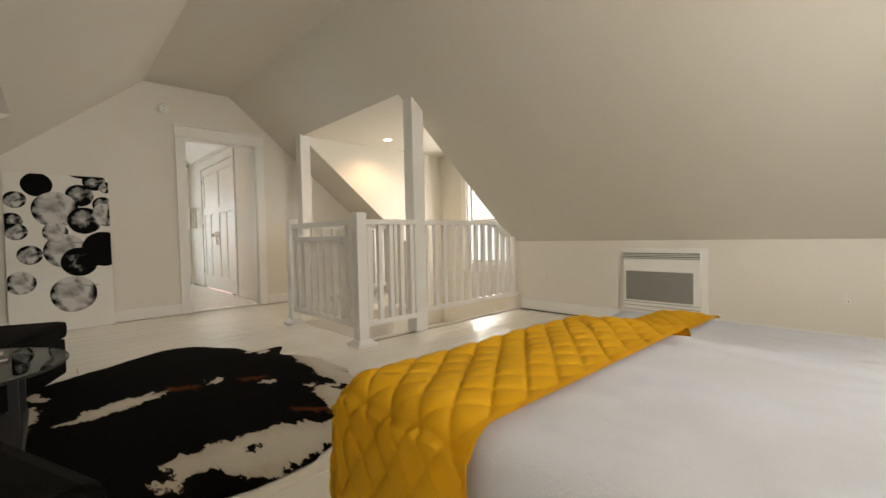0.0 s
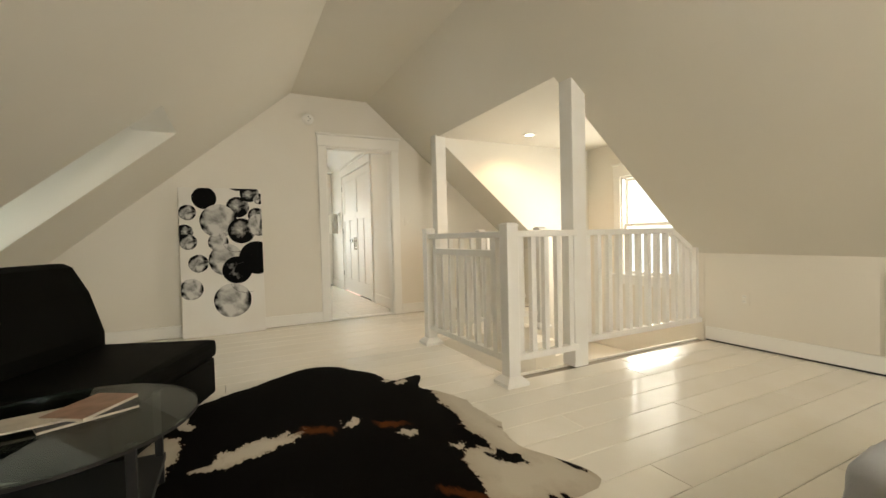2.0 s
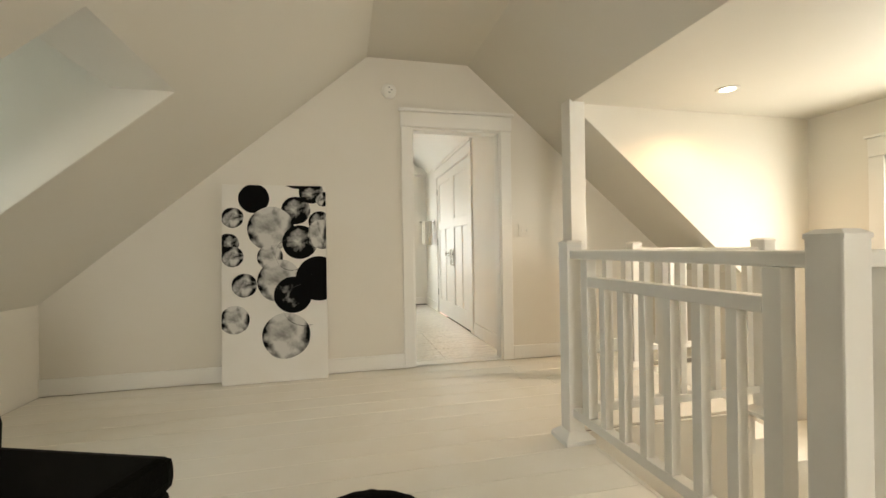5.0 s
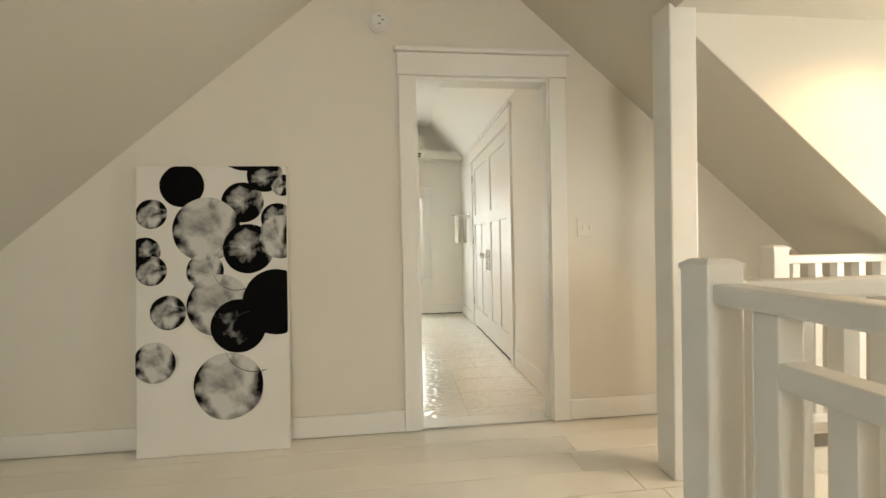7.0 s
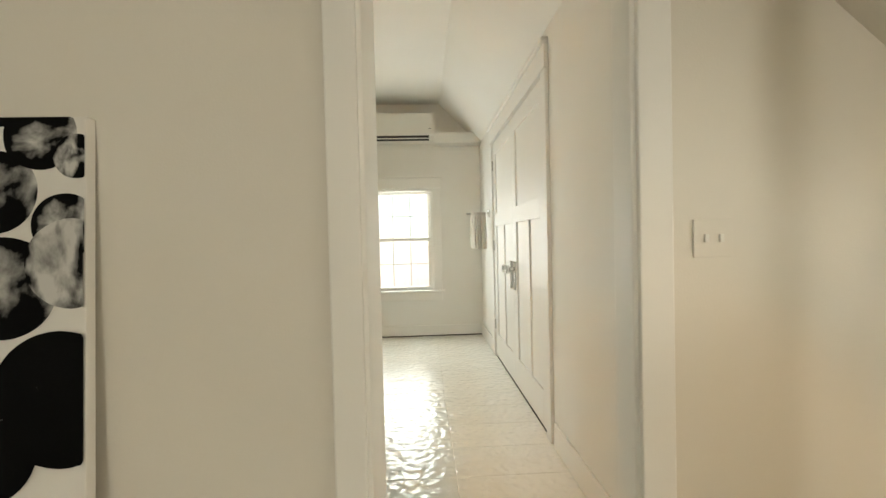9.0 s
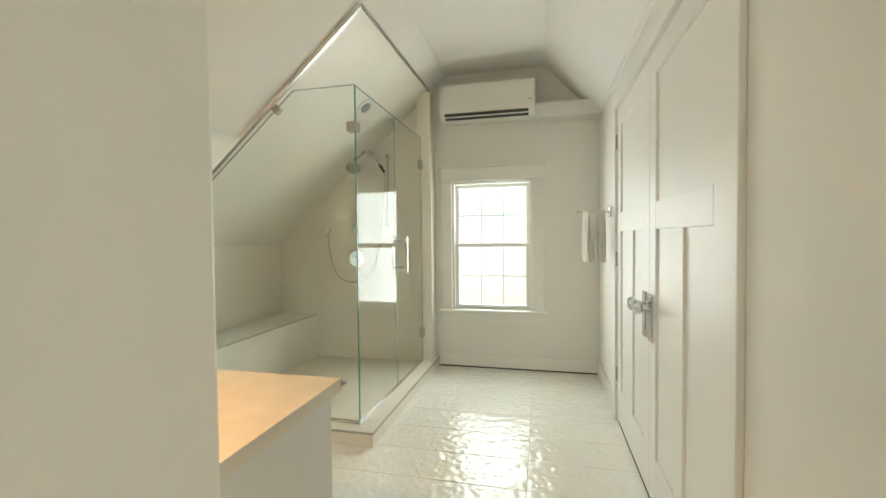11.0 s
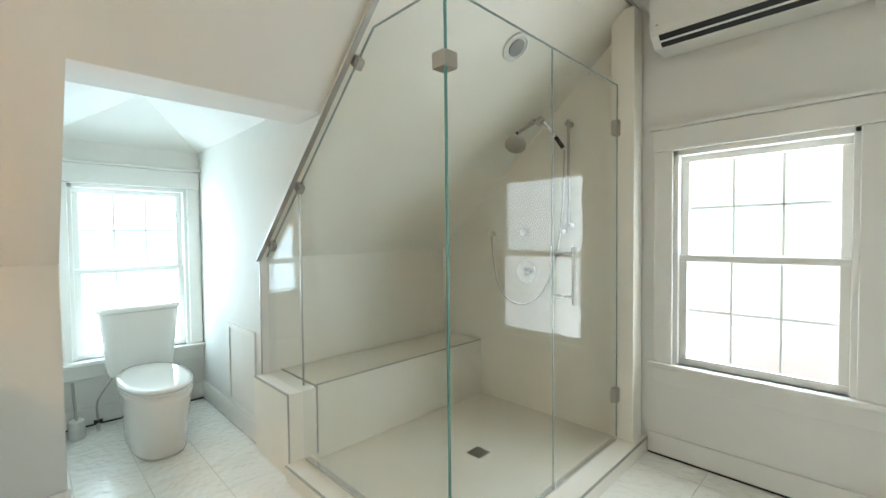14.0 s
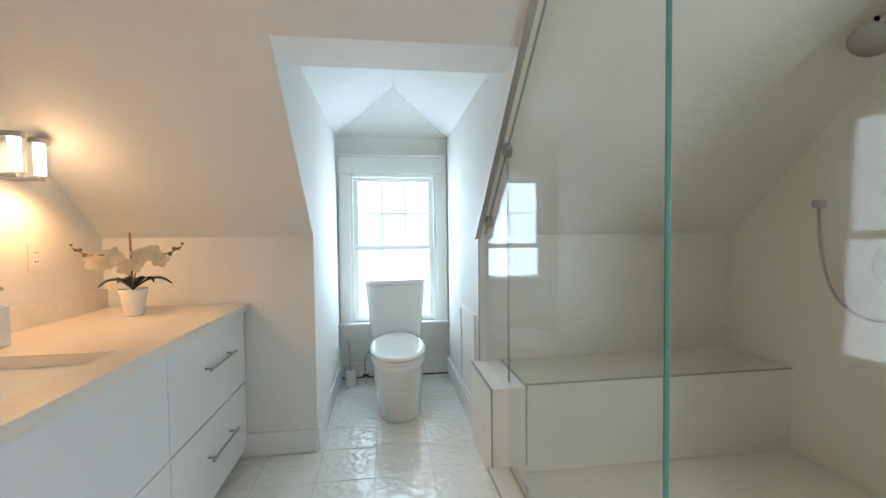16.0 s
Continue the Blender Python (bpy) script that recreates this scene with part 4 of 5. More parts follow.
def quilt(s, t, end):
    """Height of the stitched blanket over the bedding it lies on."""
    a, b = (s + 0.75 * t) / 0.088, (s - 0.75 * t) / 0.088
    g = (abs(math.sin(math.pi * a)) * abs(math.sin(math.pi * b))) ** 0.5
    seam = min(abs(a - round(a)), abs(b - round(b))) * 0.07
    rim = smooth01((end - s) / 0.04)
    wave = 0.005 * math.sin(24 * s + 2 * t) + 0.004 * noise.noise((s * 4, t * 3, 5))
    return 0.008 + (0.0085 * g - 0.0045 * max(0, 1 - seam / 0.006) + wave) * rim


def bed(y_near, y_far, top, x_foot, x_head, runner, label, rlabel):
    """A low black-framed bed with white bedding and a mustard quilt laid over its foot."""
    t = thing("bed", ((x_foot + x_head) / 2, (y_near + y_far) / 2, 0), label, "bed", "beds")
    bar("bed_frame", t, x_foot - 0.04, x_head, y_near - 0.02, y_far + 0.02, 0.12, 0.22, bevel=0.01, material=M_WOODBLACK)
    for x in (x_foot + 0.03, x_head - 0.1):
        for y in (y_near + 0.03, y_far - 0.09):
            bar("leg", t, x, x + 0.06, y, y + 0.06, 0, 0.12, bevel=0.005, material=M_WOODBLACK)
    bar("mattress", t, x_foot + 0.01, x_head, y_near + 0.01, y_far - 0.01, 0.22, top - 0.035, bevel=0.05, material=M_LINEN)
    bm = cloth(x_foot, y_near, y_far, top, 0, x_head - x_foot, 0.28, 0.28, 0.025, sheet, 0.26)
    part("bedding", bm, M_LINEN, t, "rumpled white cotton bedding", smooth=True)
    q = thing("quilt", ((x_foot + 0.2), (y_near + y_far) / 2, top), rlabel, "blanket", "quilts")
    s0, s1, drop, near, far = runner
    bm = cloth(x_foot - 0.03, y_near - 0.035, y_far + 0.02, top + 0.016, 0, s1, near, far, 0.0055, lambda s, u: quilt(s, u, s1), drop)
    part("cover", bm, M_YELLOW, q, smooth=True)
    bm = cloth(x_foot - 0.03, y_near - 0.035, y_far + 0.02, top + 0.0185, 0, s1 + 0.001, near, far, 0.0055, lambda s, u: quilt(s, u, s1), 0.017 - s1)
    part("hem", bm, M_YELLOW, q, smooth=True)
    return t


bed(1.22, 2.12, 0.525, -0.60, 1.40, (0, 0.36, 0.40, 0.40, 0.30), "low black-framed bed with rumpled white bedding", "mustard yellow diamond-quilted blanket over the foot of the bed")
bed(2.32, 3.12, 0.40, -0.88, 1.40, (0, 0.48, -0.20, 0.10, 0.05), "second low black-framed bed with white bedding", "mustard yellow quilted blanket across the second bed")


# ---- bedroom: cowhide rug, chairs, table ----
def rug():
    bm = bmesh.new()
    n = 240
    c = (-2.45, 1.10)
    def radius(a):
        d = math.degrees(a) % 360
        def bump(at, w, h):
            e = (d - at + 180) % 360 - 180
            return h * math.exp(-(e / w) ** 2)
        base = 1 / math.sqrt((math.cos(a) / 1.12) ** 2 + (math.sin(a) / 0.86) ** 2)
        r = base + bump(168, 14, 0.26) + bump(150, 8, 0.07) + bump(131, 4, 0.20) + bump(105, 14, 0.08) + bump(80, 14, 0.08) + bump(51, 10, 0.34) + bump(14, 14, 0.03) + bump(318, 11, 0.28) + bump(229, 11, 0.25)
        return r + 0.02 * noise.noise((8 * math.cos(a), 8 * math.sin(a), 2)) + 0.012 * noise.noise((30 * math.cos(a), 30 * math.sin(a), 4))
    rings = []
    for f, z in ((0.0, 0.013), (0.3, 0.012), (0.6, 0.011), (0.85, 0.010), (0.97, 0.009), (1.0, 0.003)):
        if f == 0:
            continue
        rings.append([(f * radius(2 * math.pi * i / n) * math.cos(2 * math.pi * i / n), f * radius(2 * math.pi * i / n) * math.sin(2 * math.pi * i / n), z) for i in range(n)])
    vs = [[bm.verts.new(p) for p in r] for r in rings]
    mid = bm.verts.new((0, 0, 0.013))
    for i in range(n):
        bm.faces.new((mid, vs[0][i], vs[0][(i + 1) % n]))
    for a, b in zip(vs, vs[1:]):
        for i in range(n):
            bm.faces.new((a[i], b[i], b[(i + 1) % n], a[(i + 1) % n]))
    ob = part("cowhide_rug", bm, M_HIDE, smooth=True)
    ob.location = (c[0], c[1], 0.001)
    return tagged(ob, "black and white cowhide rug lying on the plank floor", "rug")


rug()


def chair(m, label, w=0.42):
    """Armless black leather lounge chair; it faces local +y."""
    t = thing("lounge_chair", (0, 0, 0), label, "chair", "leather chairs")
    bar("base", t, -w + 0.012, w - 0.012, -0.34, 0.415, 0.03, 0.26, bevel=0.02, material=M_LEATHER)
    bm = bm_box(-w, w, -0.36, 0.43, 0.262, 0.375, bevel=0.04)
    part("seat", bm, M_LEATHER, t, smooth=False)
    bm = bmesh.new()
    loft(bm, [oval(0, y, z, a, b, 44, 9) for y, z, a, b in ((-0.31, 0.31, w - 0.01, 0.09), (-0.33, 0.45, w, 0.11), (-0.39, 0.70, w - 0.01, 0.095), (-0.44, 0.86, w - 0.035, 0.065), (-0.45, 0.885, w - 0.06, 0.035))])
    part("backrest", bm, M_LEATHER, t, smooth=False)
    for x in (0.09 - w, w - 0.09):
        for y in (-0.29, 0.31):
            bm = bmesh.new()
            tube(bm, (x, y, 0), (x, y, 0.031), 0.02)
            part("foot", bm, M_CHROME, t)
    t.matrix_world = m
    return t


chair(pose(-3.19, 0.12, 0.0, 0, 0, -21), "armless black leather lounge chair beside the glass table", 0.50)
chair(pose(-1.12, 0.15, 0.012, 0, 0, 22), "armless black leather lounge chair at the edge of the rug")

tb = thing("coffee_table", (-2.22, 0.26, 0), "round glass coffee table on a black and chrome base", "table")
TZ = 0.39
bm = bmesh.new()
lathe(bm, ((0.405, 0), (0.41, 0.003), (0.41, 0.009), (0.405, 0.012)), (-2.22, 0.26, TZ), 48)
part("tabletop", bm, M_TABLEGLASS, tb, "clear glass round top")
bm = bmesh.new()
for i in range(48):
    a, b2 = 2 * math.pi * i / 48, 2 * math.pi * (i + 1) / 48
    bm.faces.new([bm.verts.new((-2.22 + 0.4105 * math.cos(c), 0.26 + 0.4105 * math.sin(c), z)) for c, z in ((a, TZ + 0.001), (b2, TZ + 0.001), (b2, TZ + 0.011), (a, TZ + 0.011))])
part("rim", bm, M_BLACK, tb)
part("shelf", bm_box(-2.49, -1.95, -0.01, 0.53, 0.10, 0.13, bevel=0.004), M_BLACK, tb)
for dx, dy in ((-1, -1), (1, -1), (1, 1), (-1, 1)):
    part("leg", bm_box(-2.22 + dx * 0.25 - 0.014, -2.22 + dx * 0.25 + 0.014, 0.26 + dy * 0.25 - 0.014, 0.26 + dy * 0.25 + 0.014, 0.014, TZ, bevel=0.003), M_BLACK, tb)


def magazine(at, rz, w, h, t, material, label):
    ob = thing("magazine", (0, 0, 0), label, "magazine", "magazines")
    part("page_block", bm_box(-w / 2, w / 2, -h / 2, h / 2, 0, t - 0.001, bevel=0.001), M_PAPER, ob)
    part("cover", bm_box(-w / 2 - 0.002, w / 2 + 0.002, -h / 2 - 0.002, h / 2 + 0.002, t - 0.001, t, bevel=0), material, ob)
    ob.matrix_world = pose(*at, 0, 0, rz)


magazine((-2.30, 0.32, TZ + 0.013), 25, 0.20, 0.27, 0.010, M_BLACK, "dark magazine lying on the glass table")
magazine((-2.31, 0.34, TZ + 0.024), 58, 0.16, 0.22, 0.012, M_PAPERRED, "open printed magazine on the glass table")
magazine((-2.26, 0.20, TZ + 0.0235), 12, 0.14, 0.2, 0.008, M_PAPER, "pale magazine on the glass table")


# ---- bath: closet doors ----
cd = thing("closet_casing", ((C0 + C1) / 2, BY, 0), "white moulded casing round the closet doors", "casing", kind="structure")
bar("casing", cd, C0 - 0.09, C0 + 0.004, BY - 0.022, BY, 0.006, CH, material=M_TRIM)
bar("casing", cd, C1 - 0.004, C1 + 0.09, BY - 0.022, BY, 0.006, CH, material=M_TRIM)
bar("head_casing", cd, C0 - 0.095, C1 + 0.095, BY - 0.026, BY, CH + 0.002, CH + 0.14, material=M_TRIM)
bar("cornice", cd, C0 - 0.11, C1 + 0.11, BY - 0.045, BY, CH + 0.142, CH + 0.17, bevel=0.01, material=M_TRIM)


def closet_door(x0, x1, hinge_left, label):
    t = thing("closet_door", ((x0 + x1) / 2, BY, 0), label, "door", "closet doors")
    ya, yb, rec = BY - 0.004, BY + 0.03, BY + 0.008
    z0, z1 = 0.02, CH - 0.01
    sw = 0.115
    part("panel", bm_box(x0 + 0.05, x1 - 0.05, rec, yb, z0 + 0.05, z1 - 0.05), M_TRIM, t)
    xm = (x0 + x1) / 2
    for nm, b in (("stile", (x0, x0 + sw, z0, z1)), ("stile", (x1 - sw, x1, z0, z1)), ("bottom_rail", (x0 + sw, x1 - sw, z0, 0.25)), ("middle_rail", (x0 + sw, x1 - sw, 1.34, 1.47)),
                  ("top_rail", (x0 + sw, x1 - sw, z1 - 0.12, z1)), ("mullion", (xm - 0.055, xm + 0.055, 0.25, 1.34))):
        part(nm, bm_box(b[0], b[1], ya, yb, b[2], b[3], bevel=0.003), M_TRIM, t)
    hx = x0 if hinge_left else x1
    for z in (0.34, 1.15, 1.96):
        bm = bmesh.new()
        tube(bm, (hx, ya - 0.006, z - 0.05), (hx, ya - 0.006, z + 0.05), 0.008, seg=10)
        box(bm, hx - 0.018, hx + 0.018, ya - 0.003, ya - 0.0005, z - 0.045, z + 0.045)
        part("hinge", bm, M_NICKEL, t)
    lx = x1 - 0.06 if hinge_left else x0 + 0.06
    h = part("door_handle", bm_box(lx - 0.032, lx + 0.032, ya - 0.012, ya - 0.0005, 0.80, 1.03, bevel=0.003), M_CHROME, t, "chrome backplate")
    bm = bmesh.new()
    tube(bm, (lx, ya - 0.012, 0.965), (lx, ya - 0.05, 0.965), 0.011, seg=12)
    for r0, r1, d0, d1 in ((0.02, 0.034, 0.045, 0.055), (0.034, 0.034, 0.055, 0.075), (0.034, 0.024, 0.075, 0.085)):
        tube(bm, (lx, ya - d0, 0.965), (lx, ya - d1, 0.965), r0, r1, seg=8)
    part("knob", bm, M_CHROME, h, "octagonal chrome knob")
    return t


CM = -7.80
closet_door(C0 + 0.006, CM - 0.0015, True, "white panelled closet door with a chrome knob")
closet_door(CM + 0.0015, C1 - 0.006, False, "white panelled closet door with a chrome knob")

# towel on its swing arm
tw = thing("towel_bar", (-9.0, BY, 1.49), "chrome towel arm on the white wall", "towel bar")
bm = tube(bmesh.new(), (-9.0, BY - 0.02, 1.495), (-9.0, BY - 0.25, 1.495), 0.009)
part("arm", bm, M_CHROME, tw)
bm = tube(bmesh.new(), (-9.0, BY - 0.25, 1.495), (-9.0, BY - 0.256, 1.495), 0.012)
part("end_cap", bm, M_CHROME, tw)
bm = bm_box(-9.022, -8.978, BY - 0.02, BY, 1.455, 1.535, bevel=0.004)
part("bracket", bm, M_CHROME, tw)


def towel():
    bm = bmesh.new()
    y0, y1, xb, zt = 2.555, 2.715, -9.0, 1.506
    cols, rows = 40, 34
    front, back = 0.41, 0.39
    grid = []
    for j in range(rows + 1):
        s = -front + (front + back) * j / rows
        row = []
        for i in range(cols + 1):
            u = i / cols
            y = y0 + (y1 - y0) * u
            d = abs(s)
            fold = (0.020 * math.sin(u * 15 + 0.9 * math.sin(d * 6)) + 0.012 * math.sin(u * 31 + 2)) * min(1, d * 5) + 0.010 * noise.noise((u * 5, s * 5, 7)) * min(1, d * 6)
            wide = 1 + 0.05 * min(1, d * 2.4) + 0.03 * math.sin(d * 9)
            if d < 0.03:
                a = s / 0.03 * math.pi / 2
                x, z = xb - 0.022 * math.sin(a), zt + 0.006 - 0.022 * (1 - math.cos(a))
            else:
                x, z = xb + (0.022 if s < 0 else -0.022) * (1 + min(1, d * 3)), zt - 0.016 - (d - 0.03) - 0.012 * noise.noise((u * 4, s, 3)) * d * 2
            row.append(bm.verts.new((x + fold, (y0 + y1) / 2 + (y - (y0 + y1) / 2) * wide, z)))
        grid.append(row)
    for a, b in zip(grid, grid[1:]):
        for i in range(cols):
            bm.faces.new((a[i], a[i + 1], b[i + 1], b[i]))
    bmesh.ops.solidify(bm, geom=list(bm.faces), thickness=0.009)
    return tagged(part("towel", bm, M_TOWEL, smooth=True), "folded white terry towel hanging over the chrome arm", "towel")


towel()

# air conditioner
ac = thing("air_conditioner", (BX, 1.745, 2.43), "white wall-mounted air conditioner with a black outlet slot", "air conditioner")
bm = bmesh.new()
prof = ((BX + 0.002, 2.43), (BX + 0.17, 2.43), (BX + 0.235, 2.485), (BX + 0.24, 2.52), (BX + 0.235, 2.75), (BX + 0.19, 2.765), (BX + 0.002, 2.765))
vs = []
for y in (1.30, 2.19):
    vs.append([bm.verts.new((x, y, z)) for x, z in prof])
for i in range(len(prof)):
    j = (i + 1) % len(prof)
    bm.faces.new((vs[0][i], vs[0][j], vs[1][j], vs[1][i]))
bm.faces.new(vs[0]), bm.faces.new(vs[1][::-1])
bmesh.ops.bevel(bm, geom=list(bm.edges), offset=0.006, segments=2, affect="EDGES")
part("body", bm, M_PLASTIC, ac)


def slot_bar(nm, d0, d1, y0, y1, off, material):
    """A strip on the sloping lower face of the unit."""
    bm = bmesh.new()
    ux, uz = 0.065, 0.055
    ln = math.hypot(ux, uz)
    nx, nz = uz / ln, -ux / ln
    pts = [(BX + 0.17 + ux * d + nx * o, 2.43 + uz * d + nz * o) for d, o in ((d0, -0.004), (d1, -0.004), (d1, off), (d0, off))]
    prism(bm, [(x, z) for x, z in pts], "y", y0, y1)
    part(nm, bm, material, ac)


slot_bar("outlet_slot", 0.05, 0.95, 1.345, 2.13, 0.002, M_BLACK)
slot_bar("louvre", 0.44, 0.56, 1.34, 2.135, 0.006, M_PLASTIC)
bar("badge", ac, BX + 0.238, BX + 0.2405, 2.125, 2.16, 2.56, 2.567, bevel=0, material=M_GREY)
bar("badge", ac, BX + 0.238, BX + 0.2405, 1.33, 1.345, 2.535, 2.54, bevel=0, material=M_GREY)

# ---- bath: shower ----
GXP = -8.08   # glass plane facing the toilet side
GYP = 1.08    # glass plane facing the door side
shower_floor = structure("floor_shower", bm_box(BX, -8.04, BK, 1.06, -0.05, 0.03), M_SHOWER, "cream stone shower floor", "floor")
bm = bmesh.new()
box(bm, -8.15, -7.98, -0.12, 1.215, 0.0, 0.09, 0.004)
structure("curb_front", bm, M_SHOWER, "low cream stone shower curb", "curb")
bm = bmesh.new()
box(bm, BX, -8.152, 1.03, 1.215, 0.0, 0.09, 0.004)
structure("curb_side", bm, M_SHOWER, "low cream stone shower curb", "curb")
structure("wall_pony", bm_box(-8.18, -8.0, BK, -0.12, 0, 0.485, bevel=0.004), M_SHOWER, "low cream stone wall beside the shower", "wall")
structure("shower_bench", bm_box(BX + 0.002, -8.184, BK + 0.002, -0.15, 0.03, 0.49, bevel=0.005), M_SHOWER, "cream stone built-in shower bench", "bench")
bm = bmesh.new()
box(bm, BX, BX + 0.012, BK + 0.002, 1.12, 0.03, 1.25)
prism(bm, ((BK + 0.002, 1.25), (1.12, 1.25), (1.12, bath_l(1.12) - 0.005), (BK + 0.002, bath_l(BK) - 0.005)), "x", BX, BX + 0.012)
structure("wall_shower_back", bm, M_SHOWER, "cream stone slabs on the shower wall", "wall")
bm = bmesh.new()
prism(bm, ((BK, bath_l(BK) - 0.012), (1.15, bath_l(1.15) - 0.012), (1.15, bath_l(1.15) + 0.01), (BK, bath_l(BK) + 0.01)), "x", BX + 0.012, -8.05)
structure("ceiling_shower", bm, M_SHOWER, "cream stone slabs on the sloped shower ceiling", "ceiling")
# return strip beside the window wall
structure("shower_return", bm_box(BX + 0.0125, -9.595, 1.04, 1.18, 0.09, bath_l(1.12) - 0.012, bevel=0.003), M_SHOWER, "narrow cream return beside the shower door", "wall")
structure("trim_shower_slope", prism(bmesh.new(), ((BK, bath_l(BK) - 0.03), (1.15, bath_l(1.15) - 0.03), (1.15, bath_l(1.15) + 0.004), (BK, bath_l(BK) + 0.004)), "x", -8.052, -8.03), M_TRIM, "white edge trim along the slope", "trim")
structure("trim_shower_metal", prism(bmesh.new(), ((BK, bath_l(BK) - 0.034), (1.155, bath_l(1.155) - 0.034), (1.155, bath_l(1.155) - 0.0305), (BK, bath_l(BK) - 0.0305)), "x", -8.056, -8.027), M_NICKEL, "thin metal edge trim along the slope", "trim")
structure("trim_shower_ridge", bm_box(BX + 0.013, -8.053, 1.145, 1.158, bath_l(1.15) - 0.018, bath_l(1.15) + 0.004), M_NICKEL, "thin metal edge trim on the ceiling", "trim")
for xa in (-8.184, -8.006):
    structure("trim_pony", bm_box(xa, xa + 0.008, -0.124, -0.117, 0.09, 0.487), M_NICKEL, "thin metal corner trim", "trim")
structure("trim_pony_top", bm_box(-8.004, -7.996, BK, -0.116, 0.479, 0.49), M_NICKEL, "thin metal corner trim", "trim")
structure("trim_pony_back", bm_box(-8.186, -8.178, BK, -0.116, 0.479, 0.492), M_NICKEL, "thin metal corner trim", "trim")
structure("trim_curb", bm_box(-7.984, -7.976, -0.12, 1.219, 0.083, 0.094), M_NICKEL, "thin metal corner trim", "trim")
structure("trim_curb_side", bm_box(BX, -7.976, 1.211, 1.219, 0.083, 0.094), M_NICKEL, "thin metal corner trim", "trim")
structure("trim_bench", bm_box(BX + 0.014, -8.188, -0.152, -0.146, 0.483, 0.4925), M_NICKEL, "thin metal edge trim on the bench", "trim")
structure("trim_alcove_edge", bm_box(-8.05, -8.042, BK + 0.004, BK + 0.012, 0.49, bath_l(BK) - 0.02), M_NICKEL, "thin metal corner trim", "trim")

en = thing("shower_enclosure", (-8.8, 0.5, 0), "frameless clear glass shower enclosure with chrome clips", "shower enclosure")
GT = 2.295


def glass_yz(nm, pts):
    bm = prism(bmesh.new(), pts, "x", GXP - 0.005, GXP + 0.005)
    ob = part(nm, bm, M_SHGLASS, en)
    ob.visible_shadow = False
    return ob


YS = -0.085
sl = 0.045
p1 = glass_yz("fixed_panel", ((YS + 0.002, 0.095), (GYP, 0.095), (GYP, GT), ((GT + sl - 1.78) / 0.87, GT), (YS + 0.002, bath_l(YS) - sl)))
p2 = glass_yz("small_panel", ((BK + 0.05, 0.492), (YS - 0.002, 0.492), (YS - 0.002, bath_l(YS) - sl), (BK + 0.05, bath_l(BK + 0.05) - sl)))
def edge_strip(a, b, w=0.0053):
    bm = bmesh.new()
    a, b = Vector(a), Vector(b)
    box(bm, -w, w, -0.0015, 0.0015, 0, (b - a).length)
    bmesh.ops.transform(bm, matrix=Matrix.Translation(a) @ (b - a).to_track_quat("Z", "Y").to_matrix().to_4x4(), verts=bm.verts)
    return bm
part("polished_edge", bm_box(GXP - 0.005, GXP + 0.005, GYP + 0.0005, GYP + 0.008, 0.095, GT, bevel=0.001), M_EDGE, p1, "green polished glass edge")
part("polished_edge", edge_strip((GXP, YS, 0.53), (GXP, YS, bath_l(YS) - sl)), M_NICKEL, p1)
part("polished_edge", edge_strip((GXP, (GT + sl - 1.78) / 0.87, GT), (GXP, GYP, GT)), M_EDGEGREY, p1)
part("polished_edge", edge_strip((GXP, YS, bath_l(YS) - sl), (GXP, (GT + sl - 1.78) / 0.87, GT)), M_EDGEGREY, p1)
part("polished_edge", edge_strip((GXP, BK + 0.05, bath_l(BK + 0.05) - sl), (GXP, YS, bath_l(YS) - sl)), M_EDGEGREY, p2)
XS = -8.83
d1 = part("side_panel", bm_box(XS + 0.002, GXP - 0.007, GYP - 0.005, GYP + 0.005, 0.095, GT), M_SHGLASS, en)
d2 = part("glass_door", bm_box(-9.585, XS - 0.002, GYP - 0.005, GYP + 0.005, 0.105, GT), M_SHGLASS, en)
for d in (d1, d2):
    d.visible_shadow = False
part("polished_edge", edge_strip((XS, GYP, 0.1), (XS, GYP, GT)), M_EDGEGREY, d2)
part("polished_edge", edge_strip((-9.585, GYP, GT), (GXP, GYP, GT)), M_EDGEGREY, d1)
part("polished_edge", edge_strip((-9.588, GYP, 0.1), (-9.588, GYP, GT)), M_EDGEGREY, d2)
part("sill_channel", bm_box(-8.115, -8.085, YS, GYP, 0.09, 0.105), M_CHROME, en)
part("sill_channel", bm_box(-9.55, GXP, GYP - 0.015, GYP + 0.015, 0.09, 0.1), M_CHROME, en)
for z in (0.37, 2.03):
    part("hinge", bm_box(-9.60, -9.54, GYP - 0.018, GYP + 0.018, z - 0.045, z + 0.045, bevel=0.004), M_NICKEL, d2)
for y in (0.52, -0.08, -0.46):
    z = bath_l(y) - 0.075
    bm = box(bmesh.new(), -0.018, 0.018, -0.025, 0.025, -0.025, 0.025, 0.004)
    bmesh.ops.transform(bm, matrix=pose(GXP, y, z + 0.02, math.degrees(math.atan(0.87)), 0, 0), verts=bm.verts)
    part("clip", bm, M_NICKEL, en)
part("clip", bm_box(GXP - 0.05, GXP + 0.018, GYP - 0.05, GYP + 0.018, 2.0, 2.06, bevel=0.003), M_NICKEL, en, "square nickel corner clip")
for s in (-1, 1):
    bm = bmesh.new()
    tube(bm, (-8.93, GYP + s * 0.06, 1.02), (-8.93, GYP + s * 0.06, 1.32), 0.011)
    hd = part("door_handle", bm, M_CHROME, d2)
    for z in (1.06, 1.28):
        bm = bmesh.new()
        tube(bm, (-8.93, GYP + s * 0.006, z), (-8.93, GYP + s * 0.06, z), 0.009)
        part("stand_off", bm, M_CHROME, d2)

